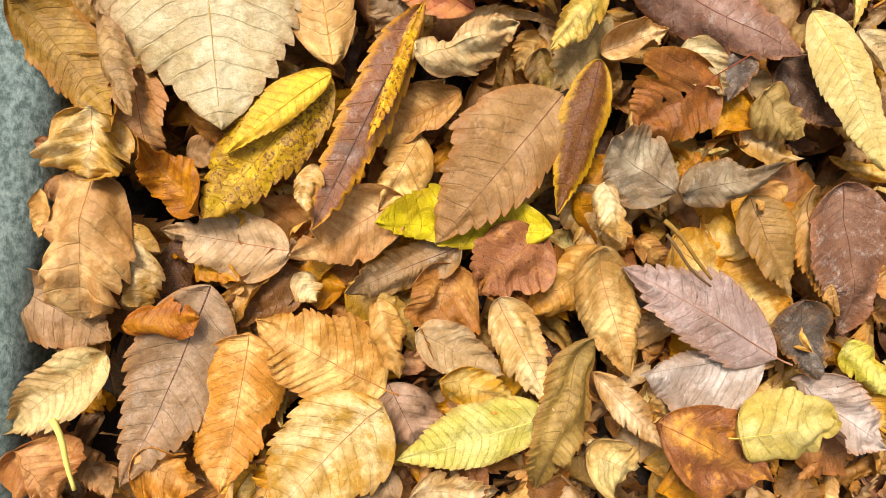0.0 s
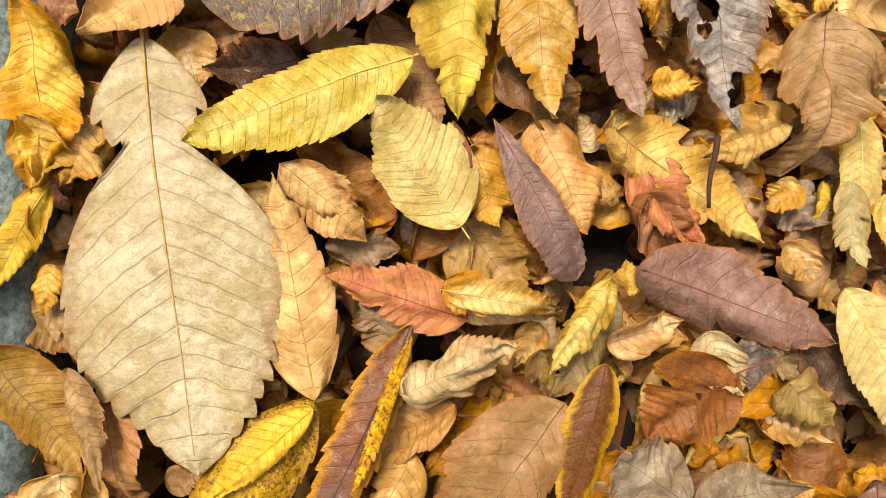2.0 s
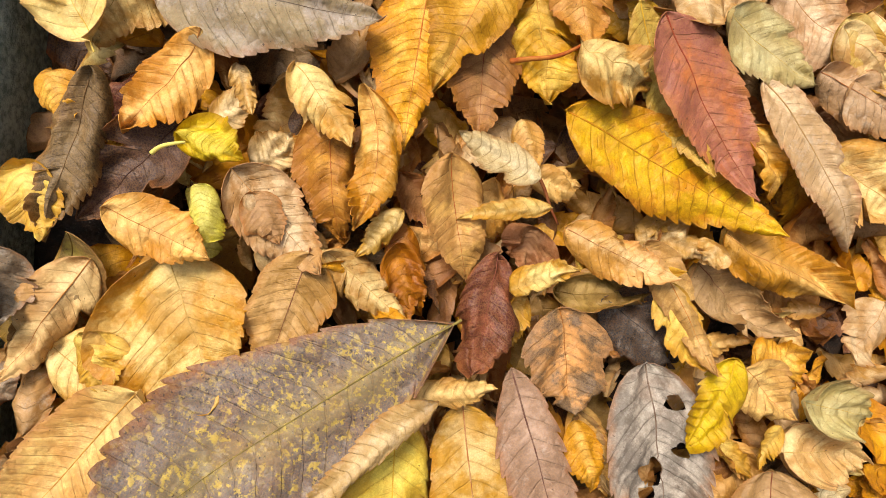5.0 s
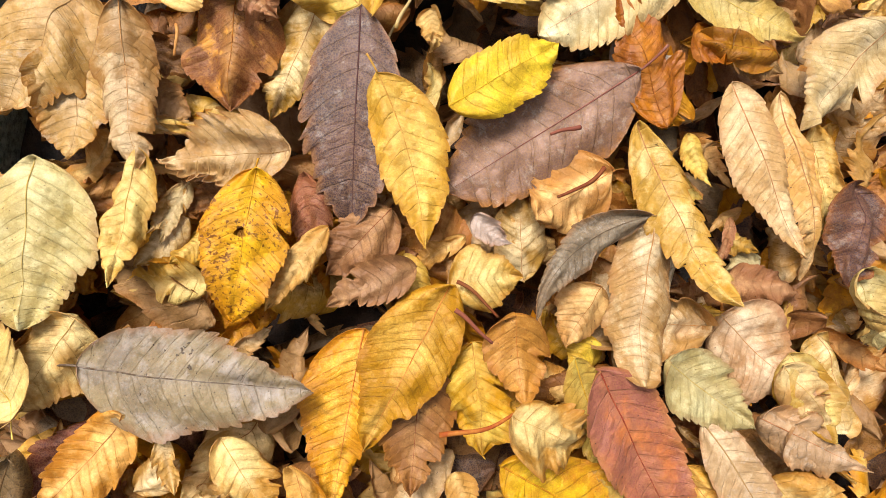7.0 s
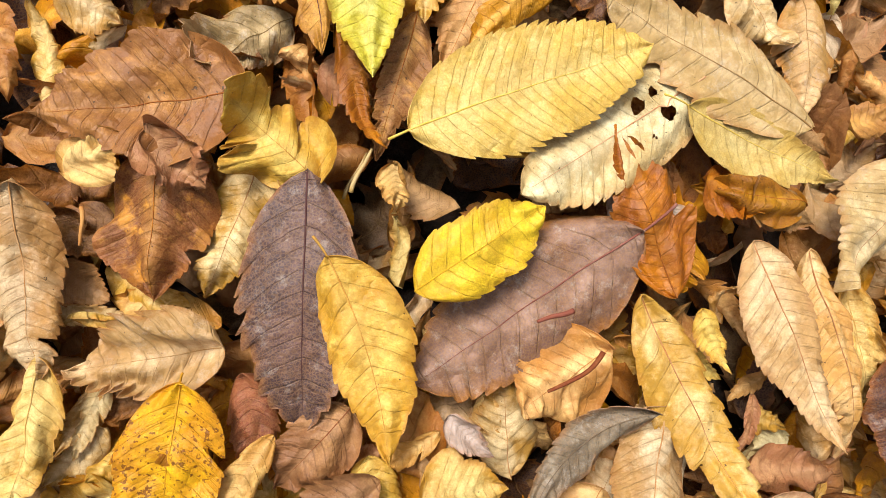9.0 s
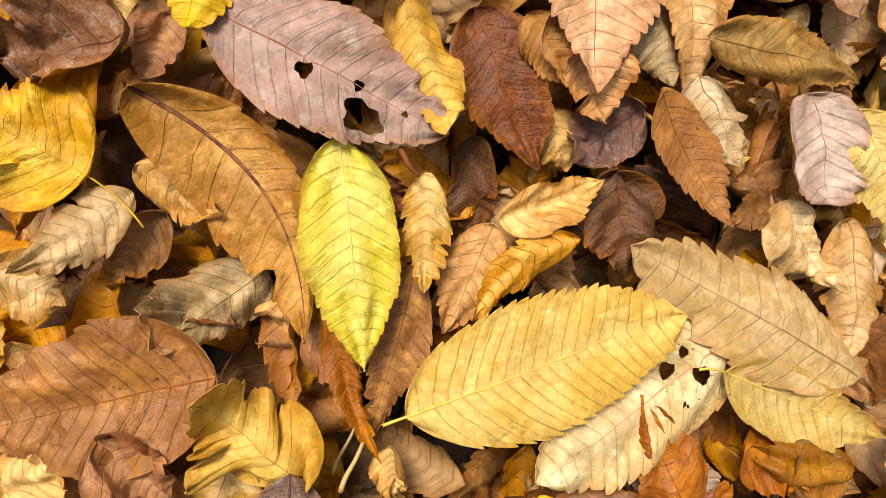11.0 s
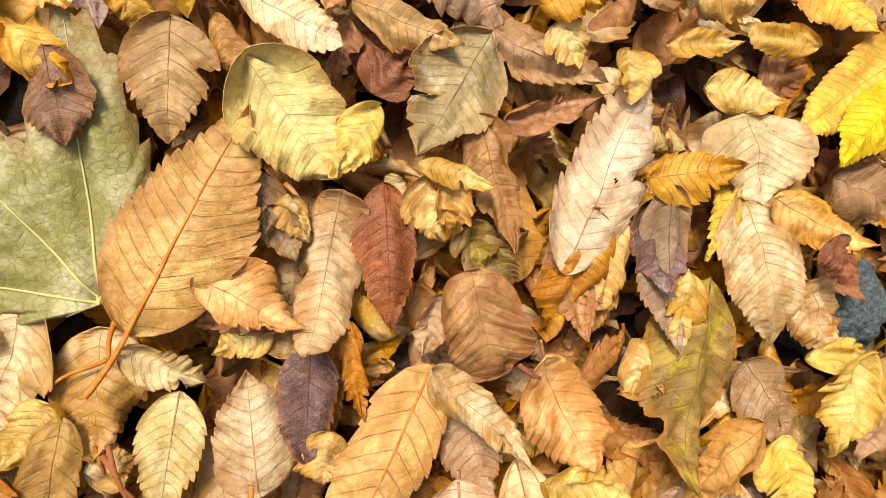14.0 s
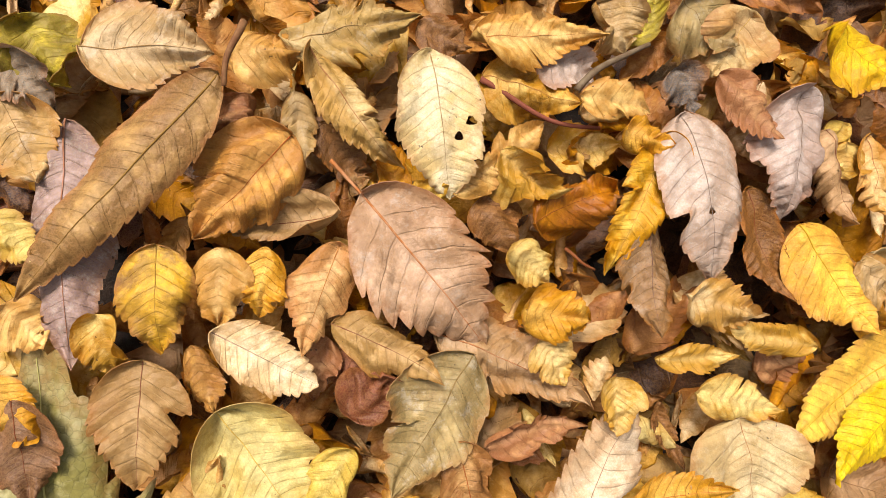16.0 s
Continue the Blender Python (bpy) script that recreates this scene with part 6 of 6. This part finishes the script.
scrap(-0.0337, 0.7480, 0.0096, -82, 0.0264, 0.0071, "yg", up=1.9, c=-30)
scrap(-0.1016, 0.9220, 0.0042, -134, 0.0288, 0.0197, "gt", a=-0.16, up=-0.6, c=-30)
scrap(-0.1019, 0.9741, 0.0037, -127, 0.0226, 0.0152, "ly2", up=1.7)
scrap(-0.0985, 0.9445, -0.0015, -127, 0.0210, 0.0198, "go", up=-2.9)
scrap(0.0183, 0.9047, -0.0026, -45, 0.0228, 0.0184, "rb", up=3.0)
scrap(0.0547, 0.8482, -0.0026, -140, 0.0252, 0.0212, "olb", up=2.7)
leaf(0.0566, 0.8962, 0.0035, -164, 0.0552, 0.0172, "or", a=-0.08, up=1.1, c=-45)
scrap(0.1151, 0.9191, 0.0163, 178, 0.0205, 0.0198, "pt", a=-0.05, up=-1.8)
scrap(-0.0224, 0.8736, 0.0038, -173, 0.0230, 0.0160, "mv", a=0.14, up=0.9)
scrap(-0.0126, 0.8651, 0.0043, -159, 0.0184, 0.0116, "ta", a=-0.19, up=-1.9)
leaf(0.2182, 0.8733, -0.0017, -109, 0.0378, 0.0314, "br", up=-0.8)
scrap(0.2060, 0.8477, 0.0105, -166, 0.0215, 0.0180, "rb", up=-2.8, c=-40)
scrap(0.0677, 0.8930, 0.0048, -76, 0.0372, 0.0153, "or", a=-0.06, up=-2.6)
scrap(-0.0371, 0.9311, -0.0015, -160, 0.0253, 0.0115, "og", up=-2.1)
leaf(0.2302, 0.9631, 0.0045, -128, 0.0299, 0.0268, "bg", a=-0.05, up=-1.9)
leaf(0.2398, 1.0179, 0.0033, -173, 0.0376, 0.0232, "pt", a=-0.14, up=2.0)
scrap(0.0787, 0.9676, 0.0043, -134, 0.0204, 0.0194, "yt", up=-1.5, k=1.4)
leaf(-0.1268, 0.1746, -0.0028, -129, 0.0460, 0.0235, "gt", up=2.0)
leaf(0.0247, 0.1658, -0.0011, -145, 0.0348, 0.0324, "re2", up=-3.0)
leaf(-0.0612, 0.1257, 0.0112, -99, 0.0538, 0.0137, "yt", a=-0.10, up=-2.7, c=-40)
scrap(-0.0590, 0.1303, 0.0105, -133, 0.0206, 0.0158, "gt", a=0.06, up=-2.6, c=-40)
leaf(0.0133, 0.0997, -0.0028, -69, 0.0341, 0.0222, "pt", up=2.6)
leaf(-0.0145, 0.0123, -0.0027, 130, 0.0430, 0.0314, "ob", up=1.9)
leaf(-0.0721, 0.0551, -0.0010, 153, 0.0387, 0.0240, "go", a=0.14, up=-2.9)
leaf(-0.1973, 0.0785, -0.0031, -166, 0.0490, 0.0236, "or", up=2.6)
leaf(-0.2265, 0.1658, -0.0014, 163, 0.0387, 0.0254, "ob", a=-0.11, up=-1.6)
scrap(-0.2198, 0.1923, 0.0044, -176, 0.0287, 0.0224, "yg", up=-1.4)
leaf(-0.2009, 0.1933, -0.0021, 161, 0.0293, 0.0278, "go", up=0.5)
leaf(0.0930, 0.0847, -0.0015, -131, 0.0317, 0.0264, "ol", a=-0.05, up=-1.8)
leaf(0.1134, 0.1060, -0.0091, -145, 0.0431, 0.0328, "dk", up=2.8)
scrap(0.0540, 0.1069, 0.0042, -150, 0.0319, 0.0197, "cr", up=-0.8)
scrap(0.0826, 0.1055, -0.0021, 169, 0.0270, 0.0195, "dg", a=-0.06, up=0.4)
leaf(0.1187, 0.1734, 0.0039, -176, 0.0384, 0.0209, "ps", a=0.06, up=0.4)
leaf(0.0859, 0.0330, 0.0046, -154, 0.0517, 0.0268, "br", a=0.05, up=-1.3, c=-20)
scrap(0.1045, 0.0392, 0.0037, 132, 0.0209, 0.0147, "og", a=-0.08, up=1.4)
leaf(-0.0711, -0.0341, -0.0032, -115, 0.0447, 0.0219, "bg", up=3.0)
leaf(-0.0828, -0.0581, -0.0082, -153, 0.0390, 0.0323, "mv", up=0.6)
leaf(0.0077, -0.0866, 0.0046, -113, 0.0297, 0.0249, "yt", a=-0.05, up=-2.5)
leaf(-0.1899, -0.0881, -0.0025, -121, 0.0311, 0.0244, "go", a=-0.05, up=1.8)
leaf(-0.2365, -0.0851, -0.0022, -141, 0.0265, 0.0297, "or", a=0.18, up=1.0)
leaf(-0.2480, -0.0154, -0.0080, -118, 0.0523, 0.0318, "br", a=-0.07, up=-0.1)
scrap(-0.0981, 0.3414, -0.0022, -155, 0.0226, 0.0297, "bg", up=0.9)
scrap(-0.0802, 0.3293, 0.0045, -131, 0.0376, 0.0138, "gt", a=0.10, up=-1.4, c=-30)
scrap(-0.0545, 0.3363, -0.0017, -161, 0.0316, 0.0177, "og2", up=-1.2)
scrap(0.0189, 0.3346, 0.0040, -105, 0.0412, 0.0163, "yg", a=0.16, up=0.1)
leaf(0.0143, 0.3173, -0.0010, -88, 0.0429, 0.0247, "ol", a=0.11, up=-2.6)
scrap(0.0534, 0.3230, 0.0098, -155, 0.0423, 0.0151, "yg", a=-0.10, up=0.5, c=-30)
leaf(0.0910, 0.2883, 0.0045, -135, 0.0311, 0.0258, "gt", up=-1.9)
leaf(0.0245, 0.1817, -0.0014, -143, 0.0455, 0.0298, "rm", up=-1.5)
leaf(-0.0364, 0.2200, -0.0089, -125, 0.0442, 0.0332, "brd", a=0.07, up=2.4)
scrap(0.0180, 0.2682, 0.0038, -160, 0.0333, 0.0128, "gt", up=0.5, c=-40)
scrap(0.0265, 0.2108, 0.0043, -82, 0.0207, 0.0131, "gt", up=-1.5, c=-40)
leaf(-0.0894, 0.2391, -0.0086, -147, 0.0555, 0.0251, "pr", up=1.2)
leaf(-0.1823, 0.2958, -0.0033, -126, 0.0503, 0.0311, "yt", up=3.0)
leaf(-0.1125, 0.0781, 0.0088, 132, 0.0558, 0.0163, "ye", a=-0.20, up=2.4, c=-10, k=0.4)
scrap(-0.0740, 0.1085, 0.0149, 160, 0.0684, 0.0076, "ys", a=0.29, up=1.8, c=-30, k=0.5)
scrap(-0.1290, 0.6317, -0.0018, -119, 0.0235, 0.0161, "ta", a=-0.06, up=-1.0)
scrap(-0.1229, 0.5693, 0.0039, -53, 0.0214, 0.0172, "go", up=0.5, c=-40)
scrap(-0.0986, 0.5819, 0.0039, -131, 0.0254, 0.0220, "or", up=0.5, cor=2, k=1.2)
scrap(-0.0377, 0.6256, 0.0051, -165, 0.0504, 0.0105, "og2", a=0.03, up=-2.5, c=-25)
scrap(-0.0427, 0.6111, -0.0022, -126, 0.0206, 0.0156, "or", a=-0.11, up=1.2)
scrap(-0.0176, 0.5765, -0.0020, -174, 0.0172, 0.0145, "go", up=0.1)
leaf(0.0672, 0.5764, -0.0020, -148, 0.0288, 0.0286, "gr3", up=0.1, k=0.6)
scrap(0.0926, 0.5735, 0.0037, -119, 0.0245, 0.0191, "ob", a=0.11, up=1.4, c=-35)
scrap(0.1101, 0.5727, 0.0046, -123, 0.0286, 0.0200, "olg", a=-0.11, up=-2.5, c=-40)
scrap(-0.0259, 0.6601, -0.0017, -131, 0.0204, 0.0146, "rb", a=0.06, up=-1.7)
scrap(-0.0061, 0.6596, 0.0031, 177, 0.0368, 0.0120, "pt", up=2.9, c=-45)
scrap(0.0321, 0.6800, -0.0078, -153, 0.0204, 0.0170, "go", up=-1.2)
scrap(0.0251, 0.7080, 0.0043, -154, 0.0243, 0.0146, "og", a=-0.12, up=-1.5)
leaf(0.0375, 0.7121, 0.0049, -164, 0.0393, 0.0314, "pb", a=0.06, up=-2.6, k=0.5)
leaf(0.0679, 0.7161, -0.0017, -168, 0.0277, 0.0262, "cr2", a=-0.08, up=-1.1, k=0.6)
leaf(-0.1004, 1.0162, -0.0021, -156, 0.0334, 0.0234, "bg", up=0.4)
scrap(-0.1010, 1.0299, -0.0014, -135, 0.0234, 0.0214, "gb", up=-2.8)
scrap(-0.0300, 1.0222, -0.0078, -156, 0.0159, 0.0271, "or", up=-1.3)
scrap(-0.0032, 1.0242, -0.0016, -168, 0.0277, 0.0130, "bg", up=-1.5)
scrap(0.0050, 1.0178, -0.0074, -148, 0.0326, 0.0188, "ru", a=0.06, up=-2.1)
scrap(0.0727, 0.9965, 0.0036, -45, 0.0257, 0.0176, "go", up=1.8)
scrap(0.0342, 0.9783, 0.0035, -60, 0.0219, 0.0168, "yg", up=2.8)
scrap(0.0147, 0.9282, -0.0085, -135, 0.0242, 0.0218, "rb", up=2.5)
scrap(0.1206, 1.0126, 0.0101, -105, 0.0220, 0.0163, "gt", up=-0.4, c=-30)
scrap(0.1485, 1.0410, 0.0044, -159, 0.0196, 0.0189, "dg", a=-0.07, up=-2.6)
leaf(0.1890, 1.0385, -0.0017, 174, 0.0368, 0.0217, "ta", up=-0.9)
leaf(0.2160, 1.0189, 0.0039, -167, 0.0416, 0.0226, "pk", up=0.1)
scrap(0.2269, 1.0145, 0.0041, 178, 0.0170, 0.0229, "yt", up=-0.7)
scrap(0.0421, 1.0510, 0.0037, -116, 0.0217, 0.0180, "ru", up=1.4, k=1.4)
scrap(0.0931, 1.0485, -0.0024, -121, 0.0280, 0.0241, "gr3", up=1.5)
scrap(0.1174, 1.0692, -0.0025, -149, 0.0237, 0.0278, "bg", a=0.09, up=2.4)
leaf(0.1554, 1.0726, -0.0020, -135, 0.0289, 0.0326, "gg", up=-0.2)
scrap(-0.1902, 0.3635, 0.0044, -160, 0.0300, 0.0196, "yg", up=-1.6, c=-35)
scrap(-0.1077, 0.3546, 0.0035, -151, 0.0217, 0.0133, "br", up=2.5)
leaf(0.0943, 0.3887, -0.0027, -147, 0.0338, 0.0214, "go", up=2.3)
scrap(0.1363, 0.4085, 0.0045, -131, 0.0281, 0.0231, "pt2", up=-2.2)
leaf(0.1388, 0.4374, 0.0046, -156, 0.0389, 0.0233, "yt", up=-1.7, k=1.3)
leaf(0.1579, 0.3155, 0.0037, 141, 0.0332, 0.0233, "ta", up=1.0, c=-40)
scrap(0.0965, 0.2857, 0.0036, -66, 0.0220, 0.0244, "gt", a=-0.11, up=1.9)
leaf(0.1167, 0.2736, 0.0031, -102, 0.0370, 0.0290, "ps", up=2.8)
scrap(-0.0034, 0.3881, -0.0015, -160, 0.0217, 0.0138, "go", up=-2.9)

stalk((-0.0352, 0.5649, -0.0138), (-0.0268, 0.5817, -0.0138), 0.00053, "cr", "thin pale straw coloured stalk across the leaves")
stalk((-0.0322, 0.5652, 0.0022), (-0.0251, 0.5800, 0.0022), 0.00067, "cr", "thin pale straw coloured stalk across the leaves")
stalk((0.1033, 1.0277, 0.0078), (0.1343, 1.0478, 0.0078), 0.00121, "gb", "thin grey brown twig lying on the leaves")
stalk((0.0681, 1.0337, -0.0038), (0.1177, 1.0159, -0.0038), 0.00104, "rd", "thin dark red brown leaf stalk on the leaves")
stalk((-0.2445, 0.1158, 0.0009), (-0.2354, 0.1064, 0.0009), 0.00063, "gb", "thin grey leaf stalk bridging kerb and litter")
stalk((0.0391, 0.0194, 0.0113), (0.0623, -0.0070, 0.0113), 0.00101, "olg", "long olive brown leaf stalk on the leaves")
stalk((-0.0134, 0.8695, 0.0015), (-0.0052, 0.8519, 0.0015), 0.00080, "go", "thin golden brown leaf stalk among the leaves")
stalk((0.0040, 0.3658, -0.0021), (0.0127, 0.3456, -0.0021), 0.00068, "ru", "thin rust brown leaf stalk among the leaves")
stalk((-0.0768, 0.7814, -0.0008), (-0.0739, 0.7721, -0.0008), 0.00066, "og", "thin orange brown leaf stalk among the leaves")
stalk((-0.0677, 0.8282, 0.0023), (-0.0713, 0.8099, 0.0023), 0.00092, "gt", "orange brown leaf stalk lying across the leaves")
stalk((-0.0721, 0.8102, 0.0010), (-0.0920, 0.8005, 0.0010), 0.00064, "gt", "orange brown leaf stalk lying across the leaves")
stalk((-0.1220, 0.7861, -0.0125), (-0.1187, 0.7937, -0.0125), 0.00059, "cr2", "thin pale stalk end among the leaves")
stalk((0.0389, 0.0131, 0.0140), (0.0605, -0.0101, 0.0140), 0.00070, "brd", "thin dark brown leaf stalk on the leaves")
stalk((-0.2186, -0.0696, 0.0080), (-0.2096, -0.0983, 0.0080), 0.00110, "yl", "thick greenish yellow leaf stalk on the leaves")
stalk((-0.0536, 0.1843, 0.0140), (-0.0507, 0.1746, 0.0140), 0.00070, "rd", "short dark red brown leaf stalk")
stalk((0.0507, 0.1894, 0.0140), (0.0474, 0.1603, 0.0140), 0.00110, "dk", "dark brown twig lying across the leaves")
stalk((-0.0060, 0.4531, 0.0080), (0.0089, 0.4403, 0.0080), 0.00080, "rd", "thin dark red brown leaf stalk among the leaves")
stalk((-0.1390, 0.3659, 0.0200), (-0.1277, 0.3701, 0.0200), 0.00070, "yl", "thin greenish leaf stalk among the leaves")
stalk((-0.0117, 0.4064, 0.0140), (0.0169, 0.4141, 0.0140), 0.00090, "og", "orange brown leaf stalk among the leaves")
stalk((0.0536, 0.5119, 0.0080), (0.0340, 0.4992, 0.0080), 0.00080, "ru", "thin rust brown leaf stalk across a tan leaf")
stalk((0.0411, 0.5262, 0.0140), (0.0289, 0.5228, 0.0140), 0.00080, "rd", "short dark red leaf stalk on a purplish leaf")
stalk((-0.1149, 0.5579, 0.0080), (-0.1152, 0.5459, 0.0080), 0.00060, "go", "thin golden leaf stalk among the leaves")
stalk((-0.0056, 0.4642, 0.0080), (0.0108, 0.4505, 0.0080), 0.00070, "ru", "thin rust brown leaf stalk among the leaves")
stalk((-0.0150, 0.6651, 0.0080), (-0.0095, 0.6570, 0.0080), 0.00080, "ru", "short rust brown leaf stalk")
stalk((-0.0720, 0.7805, 0.0080), (-0.0626, 0.7620, 0.0080), 0.00090, "re2", "red brown leaf stalk among tan leaves")
stalk((0.0671, 0.8026, 0.0140), (0.0750, 0.7974, 0.0140), 0.00090, "rd", "short dark red leaf stalk")
stalk((-0.0254, 0.7686, 0.0140), (-0.0247, 0.7531, 0.0140), 0.00080, "gt", "thin golden brown leaf stalk")
stalk((-0.1127, 0.7826, 0.0080), (-0.1098, 0.7896, 0.0080), 0.00070, "cr", "thin pale stalk end among the leaves")
stalk((-0.0703, 0.7837, 0.0080), (-0.0616, 0.7645, 0.0080), 0.00080, "re2", "red brown leaf stalk among tan leaves")
stalk((-0.0186, 1.0397, 0.0200), (-0.0247, 1.0175, 0.0200), 0.00110, "br", "brown leaf stalk bent over the leaves")
stalk((0.0956, 0.9662, 0.0140), (0.1070, 0.9584, 0.0140), 0.00060, "ru", "thin rust brown leaf stalk")
joined("half_buried_leaves", "small tan and brown leaves half buried in the litter", SCRAPS)
